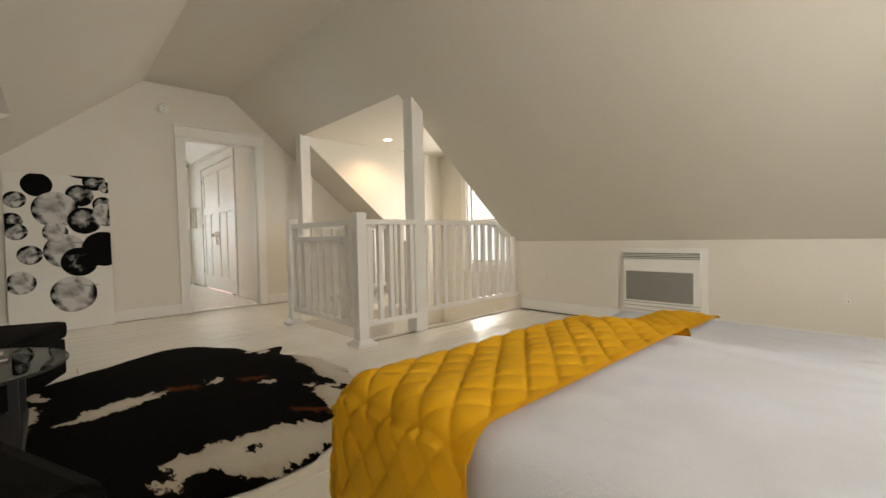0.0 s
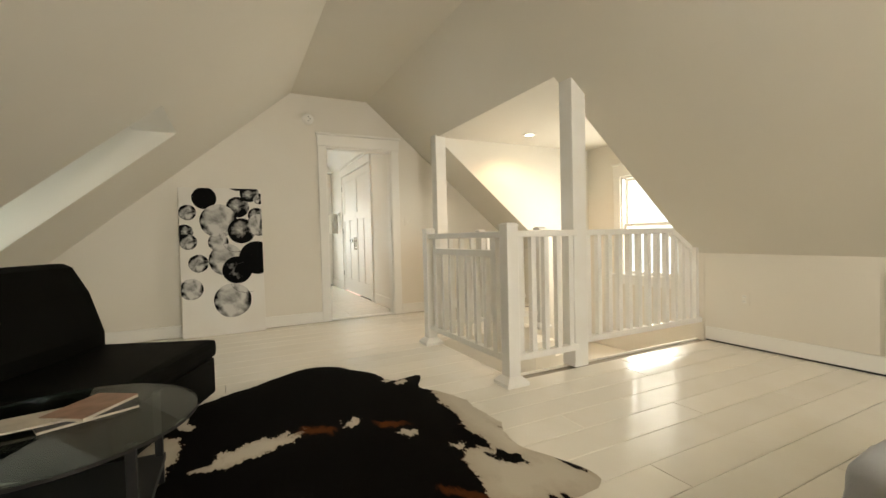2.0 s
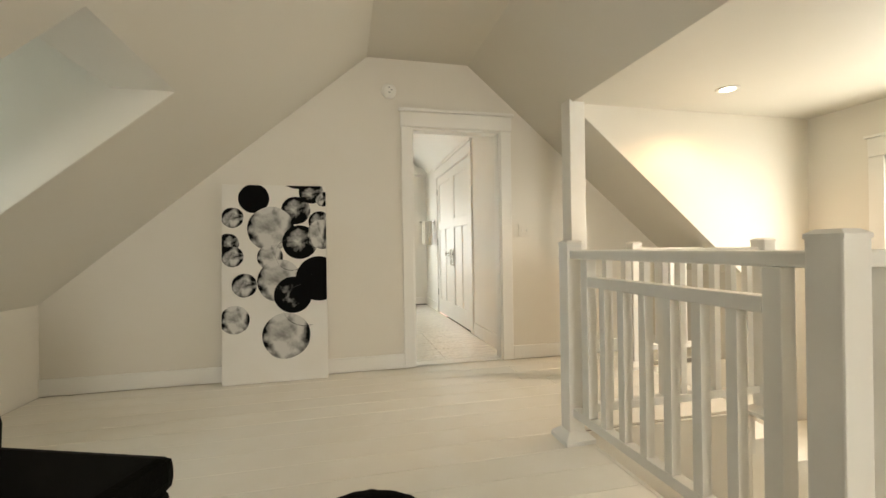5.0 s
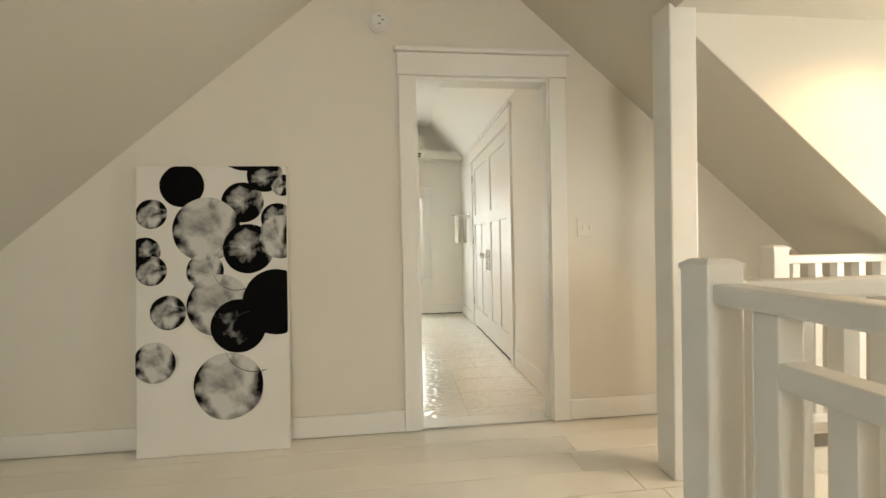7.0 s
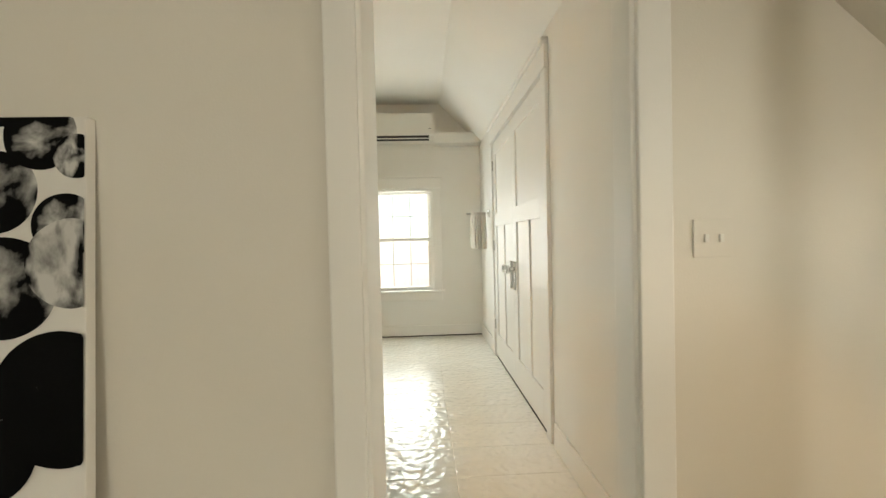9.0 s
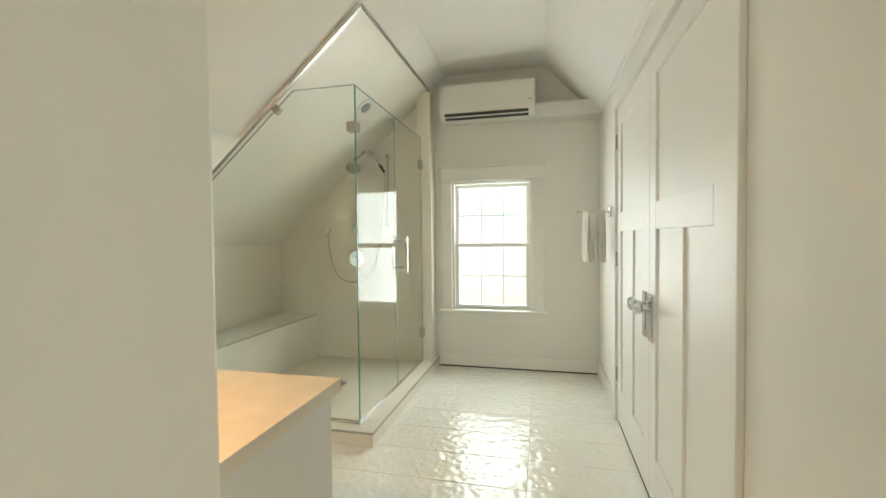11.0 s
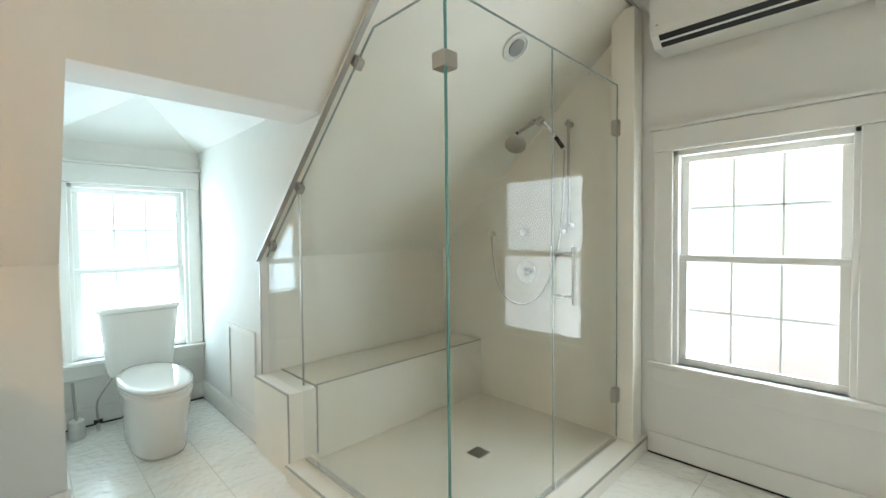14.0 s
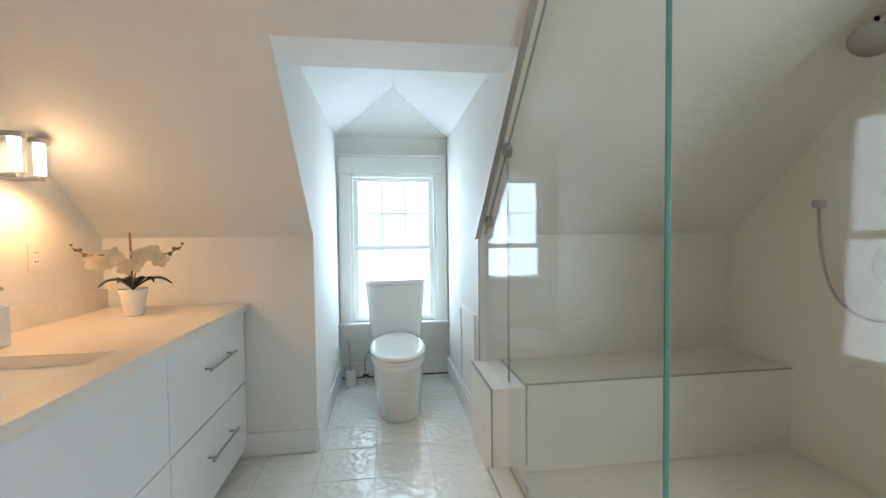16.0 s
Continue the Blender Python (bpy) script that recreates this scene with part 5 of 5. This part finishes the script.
# shower fittings
dr = thing("shower_drain", (-8.93, 0.50, 0.03), "square brushed metal floor drain", "drain")
part("grate", bm_box(-8.985, -8.875, 0.445, 0.555, 0.0305, 0.035, bevel=0.002), M_NICKEL, dr)
for i in range(5):
    part("slot", bm_box(-8.975, -8.885, 0.458 + 0.018 * i, 0.464 + 0.018 * i, 0.0351, 0.0356), M_BLACK, dr)
sh = thing("shower_set", (BX, 0.4, 1.1), "chrome shower set with fixed head, hand shower and valves", "shower")
X0 = BX + 0.013


def pipe(nm, pts, r, material=M_CHROME, parent=None):
    cu = bpy.data.curves.new(nm, "CURVE")
    cu.dimensions, cu.bevel_depth, cu.bevel_resolution, cu.resolution_u = "3D", r, 3, 6
    sp = cu.splines.new("NURBS")
    sp.points.add(len(pts) - 1)
    for q, c in zip(sp.points, pts):
        q.co = (*c, 1)
    sp.use_endpoint_u, sp.order_u = True, 3
    tmp = bpy.data.objects.new(nm, cu)
    me = bpy.data.meshes.new_from_object(tmp)
    bpy.data.objects.remove(tmp)
    me.materials.append(material)
    for q in me.polygons:
        q.use_smooth = True
    ob = new(nm, me)
    if parent is not None:
        ob.parent = parent
        ob.matrix_parent_inverse = Matrix.Translation(-parent.location) if parent.type == "EMPTY" else Matrix.Identity(4)
    return ob


fl = (-9.57, 0.48, bath_l(0.48) - 0.014)
pipe("shower_arm", (fl, (fl[0] + 0.03, 0.475, 2.15), (-9.48, 0.465, 2.12), (-9.42, 0.455, 2.085)), 0.012, parent=sh)
bm = lathe(bmesh.new(), ((0.032, 0), (0.032, -0.008), (0.024, -0.012)), seg=20)
bmesh.ops.transform(bm, matrix=pose(*fl, math.degrees(math.atan(0.87)), 0, 0), verts=bm.verts)
part("flange", bm, M_CHROME, sh)
bm = lathe(bmesh.new(), ((0.018, 0.085), (0.03, 0.06), (0.056, 0.035), (0.072, 0.016), (0.075, 0.0), (0.062, -0.007), (0.01, -0.007)), seg=24)
bmesh.ops.transform(bm, matrix=Matrix.Translation((-9.40, 0.452, 2.0)) @ Vector((0.55, 0.2, -0.7)).to_track_quat("-Z", "Y").to_matrix().to_4x4(), verts=bm.verts)
part("shower_head", bm, M_NICKEL, sh, smooth=True)
bm = bmesh.new()
tube(bm, (X0 + 0.045, 0.70, 1.42), (X0 + 0.045, 0.70, 2.18), 0.01)
sb2 = part("slide_bar", bm, M_NICKEL, sh)
for z in (1.44, 2.15):
    bm = tube(bmesh.new(), (X0, 0.70, z), (X0 + 0.06, 0.70, z), 0.02)
    part("bracket", bm, M_NICKEL, sb2)
bm = tube(bmesh.new(), (X0 + 0.06, 0.68, 1.97), (X0 + 0.19, 0.58, 2.18), 0.012, 0.015)
tube(bm, (X0 + 0.19, 0.58, 2.18), (X0 + 0.22, 0.565, 2.15), 0.026, 0.03)
part("hand_shower", bm, M_CHROME, sh, "slim chrome hand shower")
part("grip", tube(bmesh.new(), (X0 + 0.07, 0.672, 1.986), (X0 + 0.115, 0.638, 2.06), 0.0145), M_BLACK, sh, "black grip")
pipe("hose", ((X0 + 0.06, 0.68, 1.97), (X0 + 0.05, 0.66, 1.5), (X0 + 0.06, 0.58, 1.05), (X0 + 0.07, 0.40, 0.84), (X0 + 0.06, 0.15, 0.86), (X0 + 0.05, 0.03, 1.1), (X0 + 0.03, 0.005, 1.37)), 0.007, M_NICKEL, sh)
part("hose_outlet", tube(bmesh.new(), (X0, 0.003, 1.39), (X0 + 0.05, 0.003, 1.39), 0.022), M_CHROME, sh)
wall_disc("valve_plate", sh, X0, 0.32, 1.095, 0.088, 0.08, 0.012, M_CHROME)
vh = part("valve_handle", tube(bmesh.new(), (X0 + 0.012, 0.32, 1.095), (X0 + 0.06, 0.32, 1.095), 0.034, 0.028, 10), M_CHROME, sh)
part("lever", bm_box(X0 + 0.03, X0 + 0.055, 0.32, 0.385, 1.085, 1.105, bevel=0.004), M_CHROME, vh)
part("outlet_knob", tube(bmesh.new(), (X0, 0.66, 1.40), (X0 + 0.04, 0.66, 1.40), 0.02, 0.017, 12), M_CHROME, sh)
part("diverter", tube(bmesh.new(), (X0, 0.32, 1.40), (X0 + 0.05, 0.32, 1.40), 0.032, 0.026, 12), M_CHROME, sh)
vt = thing("ceiling_vent", (-8.96, 0.77, 2.43), "round white vent in the sloped shower ceiling", "vent")
bm = lathe(bmesh.new(), ((0.085, 0.0), (0.085, -0.012), (0.07, -0.018), (0.062, -0.008), (0.055, -0.008)), seg=28)
ang = math.degrees(math.atan(0.87))
bmesh.ops.transform(bm, matrix=pose(-8.96, 0.77, bath_l(0.77) - 0.013, ang, 0, 0), verts=bm.verts)
part("ring", bm, M_PLASTIC, vt, smooth=False)
bm = lathe(bmesh.new(), ((0.05, -0.006), (0.05, -0.016), (0.03, -0.02)), seg=28)
bmesh.ops.transform(bm, matrix=pose(-8.96, 0.77, bath_l(0.77) - 0.013, ang, 0, 0), verts=bm.verts)
part("disc", bm, M_GREY, vt)

# ---- bath: toilet alcove ----
tl = thing("toilet", (-7.57, -1.3, 0), "white two-piece toilet with a skirted bowl and closed lid", "toilet")
CX = -7.57
bm = bmesh.new()
loft(bm, [oval(CX, y, z, a, b, 36, p) for y, z, a, b, p in ((-1.29, 0.0, 0.145, 0.345, 2.6), (-1.29, 0.02, 0.152, 0.352, 2.6), (-1.28, 0.16, 0.158, 0.365, 2.5), (-1.26, 0.28, 0.172, 0.388, 2.4), (-1.255, 0.36, 0.182, 0.40, 2.3), (-1.255, 0.385, 0.188, 0.405, 2.3))])
part("bowl", bm, M_PORC, tl, smooth=True)
bm = bmesh.new()
loft(bm, [oval(CX, -1.245, z, a, b, 36, 2.2) for z, a, b in ((0.388, 0.18, 0.36), (0.392, 0.192, 0.375), (0.405, 0.192, 0.375), (0.41, 0.186, 0.37))])
part("seat_ring", bm, M_PORC, tl, smooth=False)
bm = bmesh.new()
loft(bm, [oval(CX, -1.245, z, a, b, 36, 2.2) for z, a, b in ((0.413, 0.186, 0.37), (0.416, 0.194, 0.378), (0.432, 0.192, 0.376), (0.438, 0.16, 0.33), (0.44, 0.05, 0.15))])
part("lid", bm, M_PORC, tl, smooth=True)
bm = bmesh.new()
loft(bm, [oval(CX, y, z, a, b, 36, 5) for y, z, a, b in ((-1.71, 0.37, 0.185, 0.085), (-1.71, 0.40, 0.195, 0.09), (-1.715, 0.60, 0.215, 0.10), (-1.715, 0.80, 0.235, 0.11), (-1.715, 0.805, 0.235, 0.11))])
tank = part("tank", bm, M_PORC, tl, smooth=False)
bm = bmesh.new()
loft(bm, [oval(CX, -1.715, z, a, b, 36, 5) for z, a, b in ((0.807, 0.238, 0.113), (0.815, 0.245, 0.12), (0.835, 0.245, 0.12), (0.848, 0.23, 0.108))])
part("tank_lid", bm, M_PORC, tl, smooth=False)
part("flush_button", lathe(bmesh.new(), ((0.022, 0), (0.022, 0.006), (0.018, 0.008)), (CX, -1.715, 0.848)), M_CHROME, tl)
tl.scale = (1.05, 1.05, 1.045)
tl.location.y += 0.03
tbh = thing("toilet_brush", (-7.19, -1.66, 0.002), "white toilet brush holder with a metal handle", "toilet brush")
part("holder", lathe(bmesh.new(), ((0.045, 0), (0.05, 0.005), (0.045, 0.12), (0.042, 0.125)), (-7.19, -1.66, 0.0025)), M_PORC, tbh, smooth=False)
part("handle", tube(bmesh.new(), (-7.19, -1.66, 0.12), (-7.175, -1.665, 0.39), 0.009), M_NICKEL, tbh)
sv = thing("supply_valve", (-7.31, -1.70, 0.0), "small chrome water supply valve with a dark hose", "valve")
part("stem", tube(bmesh.new(), (-7.31, -1.70, 0.0025), (-7.31, -1.70, 0.08), 0.012), M_CHROME, sv)
part("valve_knob", tube(bmesh.new(), (-7.335, -1.70, 0.07), (-7.285, -1.70, 0.07), 0.014, seg=10), M_BLACK, sv)
pipe("hose", ((-7.31, -1.70, 0.08), (-7.30, -1.70, 0.18), (-7.32, -1.71, 0.25), (-7.40, -1.72, 0.36)), 0.007, M_NICKEL, sv)
acp = thing("access_panel", (AX0, -0.94, 0.15), "white framed access panel in the alcove wall", "access panel")
part("panel", bm_box(AX0 + 0.004, AX0 + 0.008, -1.17, -0.71, 0.18, 0.72), M_BWALL, acp)
for b in ((-1.20, -1.165, 0.152, 0.75), (-0.715, -0.68, 0.152, 0.75), (-1.165, -0.715, 0.715, 0.75), (-1.165, -0.715, 0.152, 0.185)):
    part("frame", bm_box(AX0 + 0.004, AX0 + 0.018, *b, bevel=0.003), M_TRIM, acp)

# ---- bath: vanity ----
VF, VE, VN = -6.70, -0.585, 1.63
vn = thing("vanity_cabinet", (-6.38, 0.55, 0.06), "white gloss vanity cabinet with drawers and bar pulls", "vanity")
part("body", bm_box(VF + 0.022, VX - 0.002, VE, VN, 0.07, 0.845, bevel=0.002), M_LACQ, vn)
cols = (VE + 0.002, 0.26, 1.10, VN - 0.002)
for i, (a, b) in enumerate(zip(cols, cols[1:])):
    for za, zb in ((0.075, 0.443), (0.449, 0.84)):
        f = part("drawer_front", bm_box(VF, VF + 0.02, a + 0.002, b - 0.002, za, zb, bevel=0.002), M_LACQ, vn)
        if i != 1:
            ym, zp = (a + b) / 2 - 0.03, zb - 0.16
            h = part("bar_pull", tube(bmesh.new(), (VF - 0.035, ym - 0.16, zp), (VF - 0.035, ym + 0.16, zp), 0.006), M_NICKEL, f)
            for dy in (-0.13, 0.13):
                bm = tube(bmesh.new(), (VF, ym + dy, zp), (VF - 0.035, ym + dy, zp), 0.005, seg=10)
                part("stand_off", bm, M_NICKEL, f)
for x in (VF + 0.08, VX - 0.1):
    for y in (VE + 0.08, 0.55, VN - 0.08):
        part("foot", tube(bmesh.new(), (x, y, 0.0025), (x, y, 0.07), 0.022), M_BLACK, vn)
wt = thing("worktop", (-6.38, 0.55, 0.82), "cream quartz worktop with a cut-out for the sink", "worktop")
K = (-6.60, -6.22, 0.38, 0.98)
bm = bmesh.new()
for b in ((VF - 0.02, K[0], BK + 0.005, 1.65), (K[1], VX - 0.001, BK + 0.005, 1.65), (K[0], K[1], BK + 0.005, K[2]), (K[0], K[1], K[3], 1.65)):
    box(bm, b[0], b[1], b[2], b[3], 0.848, 0.885)
bmesh.ops.remove_doubles(bm, verts=bm.verts, dist=0.0001)
part("slab", bm, M_COUNTER, wt)
part("backsplash", bm_box(VX - 0.021, VX - 0.001, BK + 0.005, 1.65, 0.886, 0.985, bevel=0.002), M_COUNTER, wt)
sk = thing("sink", (-6.41, 0.68, 0.70), "white rectangular undermount basin", "sink")
bm = bmesh.new()
w = 0.012
for b in ((K[0] - w, K[0], K[2] - w, K[3] + w, 0.72, 0.8475), (K[1], K[1] + w, K[2] - w, K[3] + w, 0.72, 0.8475), (K[0], K[1], K[2] - w, K[2], 0.72, 0.8475), (K[0], K[1], K[3], K[3] + w, 0.72, 0.8475), (K[0] - w, K[1] + w, K[2] - w, K[3] + w, 0.71, 0.72)):
    box(bm, *b)
part("basin", bm, M_PORC, sk)
part("drain", lathe(bmesh.new(), ((0.025, 0), (0.025, 0.003), (0.015, 0.002)), (-6.41, 0.68, 0.7205)), M_CHROME, sk)
so = thing("soap_dispenser", (-6.135, 0.26, 0.885), "square white soap dispenser with a chrome pump", "soap dispenser")
part("bottle", bm_box(-6.175, -6.095, 0.22, 0.31, 0.886, 1.03, bevel=0.006), M_PORC, so)
bm = tube(bmesh.new(), (-6.135, 0.265, 1.03), (-6.135, 0.265, 1.08), 0.008)
tube(bm, (-6.135, 0.275, 1.08), (-6.135, 0.20, 1.085), 0.007)
part("pump", bm, M_CHROME, so)
wall_plate("wall_outlet", "outlet", "white wall outlet above the vanity backsplash", "-x", VX, -0.15, 1.18)

# sconces on both sides of the basin
def sconce(yc):
    sc = thing("wall_sconce", (VX, yc, 1.5), "nickel wall sconce with two lit glass cylinders", "wall lamp", "vanity sconces")
    part("backplate", bm_box(VX - 0.02, VX - 0.001, yc - 0.07, yc + 0.07, 1.50, 1.68, bevel=0.004), M_NICKEL, sc)
    for y in (yc - 0.06, yc + 0.06):
        a = part("arm", bm_box(VX - 0.10, VX - 0.02, y - 0.012, y + 0.012, 1.50, 1.515, bevel=0.002), M_NICKEL, sc)
        part("cap", tube(bmesh.new(), (VX - 0.09, y, 1.655), (VX - 0.09, y, 1.675), 0.036), M_NICKEL, a)
        part("bulb", tube(bmesh.new(), (VX - 0.09, y, 1.525), (VX - 0.09, y, 1.655), 0.02), M_LAMP, a, "glowing frosted tube")
        gl = part("glass_cylinder", tube(bmesh.new(), (VX - 0.09, y, 1.516), (VX - 0.09, y, 1.654), 0.034), M_GLASS, a)
        gl.visible_shadow = False
    d = bpy.data.lights.new("sconce_lamp", "SPOT")
    d.energy, d.color, d.spot_size, d.spot_blend, d.shadow_soft_size = SCONCE_POWER, (1.0, 0.53, 0.20), radians(160), 0.7, 0.03
    new("sconce_lamp", d).matrix_world = pose(VX - 0.13, yc, 1.49)
    point_light("sconce_lamp", (VX - 0.15, yc, 1.57), 1.5, 0.06, (1.0, 0.58, 0.26))


sconce(-0.02)
sconce(1.30)


# orchid
def orchid(at):
    x0, y0, z0 = at
    t = thing("orchid", at, "white orchid with dark leaves in a white ceramic pot", "plant")
    part("pot", lathe(bmesh.new(), ((0.040, 0), (0.044, 0.004), (0.055, 0.10), (0.060, 0.115), (0.060, 0.128), (0.052, 0.128), (0.050, 0.11)), at, 28), M_PORC, t, smooth=False)
    part("soil", lathe(bmesh.new(), ((0.05, 0.108), (0.02, 0.116)), at), M_LEAF, t)
    for k, (a, ln) in enumerate(((200, 0.16), (250, 0.12), (320, 0.17), (30, 0.13), (120, 0.14), (290, 0.15))):
        bm = bmesh.new()
        d = Vector((math.cos(radians(a)), math.sin(radians(a)), 0))
        side = Vector((-d.y, d.x, 0))
        rows = []
        for i in range(9):
            u = i / 8
            wv = 0.026 * math.sin(math.pi * min(u * 0.92 + 0.08, 1)) ** 0.7
            c = Vector(at) + d * ln * u + Vector((0, 0, 0.12 + 0.06 * math.sin(u * 2.4) - 0.02 * u * u))
            rows.append([bm.verts.new(c + side * s * wv + Vector((0, 0, abs(s) * 0.01))) for s in (-1, 0, 1)])
        for r0, r1 in zip(rows, rows[1:]):
            for j in range(2):
                bm.faces.new((r0[j], r0[j + 1], r1[j + 1], r1[j]))
        bmesh.ops.solidify(bm, geom=list(bm.faces), thickness=0.003)
        part("leaf", bm, M_LEAF, t, smooth=True)
    part("stake", tube(bmesh.new(), (x0, y0, z0 + 0.1), (x0 + 0.005, y0, z0 + 0.40), 0.005), M_STEM, t)
    rnd = random.Random(4)
    for sgn in (-1, 1):
        pts = [(x0, y0, z0 + 0.1), (x0 + 0.01 * sgn, y0, z0 + 0.24), (x0 + 0.09 * sgn, y0 + 0.02, z0 + 0.30), (x0 + 0.17 * sgn, y0 + 0.03, z0 + 0.285), (x0 + 0.24 * sgn, y0 + 0.03, z0 + 0.33)]
        stem = pipe("stem", pts, 0.003, M_STEM, t)
        for k in range(6):
            u = k / 6
            c = Vector((x0 + sgn * (0.02 + 0.15 * u), y0 + 0.02 + 0.02 * u, z0 + 0.235 + 0.05 * math.sin(2 * u + 0.6) + rnd.uniform(-0.03, 0.02)))
            bm = bmesh.new()
            face = Vector((-0.45, rnd.uniform(0.5, 1.0), rnd.uniform(-0.3, 0.35))).normalized().to_track_quat("Z", "Y").to_matrix()
            for q in range(5):
                a = 2 * math.pi * q / 5 + rnd.uniform(-0.1, 0.1)
                ring = []
                for i in range(10):
                    b2 = 2 * math.pi * i / 10
                    px, py = 0.021 + 0.020 * math.cos(b2), 0.016 * math.sin(b2)
                    ring.append(bm.verts.new(c + face @ Vector((px * math.cos(a) - py * math.sin(a), px * math.sin(a) + py * math.cos(a), 0.004 * math.cos(b2) + 0.002 * q))))
                bm.faces.new(ring)
            bmesh.ops.solidify(bm, geom=list(bm.faces), thickness=0.0015)
            part("flower", bm, M_PETAL, t)
        for k in range(4):
            c = (x0 + sgn * (0.185 + 0.019 * k), y0 + 0.03, z0 + 0.295 + 0.012 * k + 0.012 * (k % 2))
            bm = bmesh.new()
            bmesh.ops.create_icosphere(bm, subdivisions=2, radius=0.011 - 0.0015 * k)
            bmesh.ops.translate(bm, vec=c, verts=bm.verts)
            part("bud", bm, M_BUD, t, smooth=True)


orchid((-6.28, -0.32, 0.886))


# ---- floors, piece by piece ----
bm = bmesh.new()
box(bm, GX, WB[0], KL - 1.1, KR, -0.1, -0.012)
box(bm, WB[0], WA[0], KL - 1.1, WB[2], -0.1, -0.012)
box(bm, WA[0], WA[1], KL - 1.1, WA[2], -0.1, -0.012)
box(bm, WA[1], EX, KL - 1.1, KR, -0.1, -0.012)
floor_bed = structure("floor_bedroom", bm, M_GAP, "white painted wooden plank floor with a satin sheen", "floor")


def plank(x0, x1, y0, y1):
    w = x1 - x0 - 0.003
    bm = box(bmesh.new(), -w / 2, w / 2, -(y1 - y0 - 0.003) / 2, (y1 - y0 - 0.003) / 2, -0.012, 0.0, 0.0)
    top = [e for e in bm.edges if all(v.co.z > -0.001 for v in e.verts)]
    bmesh.ops.bevel(bm, geom=top, offset=0.002, segments=1, affect="EDGES")
    ob = part("plank", bm, M_BOARD, floor_bed)
    ob.location = ((x0 + x1) / 2, (y0 + y1) / 2, random.uniform(-0.0006, 0.0006))


PW = 0.19
x = GX
while x < EX - 0.01:
    x1 = min(x + PW, EX)
    xm = (x + x1) / 2
    start = -1.95 if DX0 < xm < DX1 else KL
    end = KR
    if WA[0] < x1 - 0.02 and x + 0.02 < WA[1]:
        end = WA[2]
    elif WB[0] < x1 - 0.02 and x + 0.02 <= WA[0]:
        end = WB[2]
    cuts = [start]
    nxt = start + random.uniform(2.4, 5.2)
    while nxt < end - 0.8:
        cuts.append(nxt)
        nxt += 4.0
    cuts.append(end)
    for a, b in zip(cuts, cuts[1:]):
        plank(x, x1, a, b)
    x = x1

bm = bmesh.new()
box(bm, BX, GX, BK, BY, -0.1, 0.0006)
box(bm, AX0, AX1, AB, BK, -0.1, 0.0006)
floor_bath = structure("floor_bath", bm, M_GROUT, "cream glossy rippled rectangular floor tiles", "floor")
TX, TY = 0.305, 0.61
tile_meshes = {}


def tile(x0, x1, y0, y1):
    key = (round(x1 - x0, 3), round(y1 - y0, 3))
    if key not in tile_meshes:
        w, h = (x1 - x0 - 0.003) / 2, (y1 - y0 - 0.003) / 2
        bm = box(bmesh.new(), -w, w, -h, h, -0.008, 0.002)
        top = [e for e in bm.edges if all(v.co.z > 0.001 for v in e.verts)]
        bmesh.ops.bevel(bm, geom=top, offset=0.0015, segments=1, affect="EDGES")
        tile_meshes[key] = mesh("tile", bm, M_TILE)
    ob = new("tile", tile_meshes[key])
    ob.parent = floor_bath
    ob.location = ((x0 + x1) / 2, (y0 + y1) / 2, 0)


xs = [-7.42 + TX * i for i in range(-9, 8)]
ys = [2.165 + TY * i for i in range(-8, 3)]
for xa in xs:
    for ya in ys:
        x0, x1, y0, y1 = max(xa, BX), min(xa + TX, GX - 0.12), max(ya, BK), min(ya + TY, BY)
        if x1 - x0 > 0.02 and y1 - y0 > 0.02 and not (x1 < -7.96 and y1 < 1.2):
            if x0 < VX and y0 < D0 and x1 > VX:
                if y1 > D0 + 0.04:
                    tile(VX, x1, D0 + 0.018, y1)
                x1 = VX
            if not (x0 >= VX and y1 < D0 + 0.02):
                tile(x0, x1, y0, y1)
        x0, x1, y0, y1 = max(xa, AX0), min(xa + TX, AX1), max(ya, AB), min(ya + TY, BK)
        if x1 - x0 > 0.02 and y1 - y0 > 0.02:
            tile(x0, x1, y0, y1)
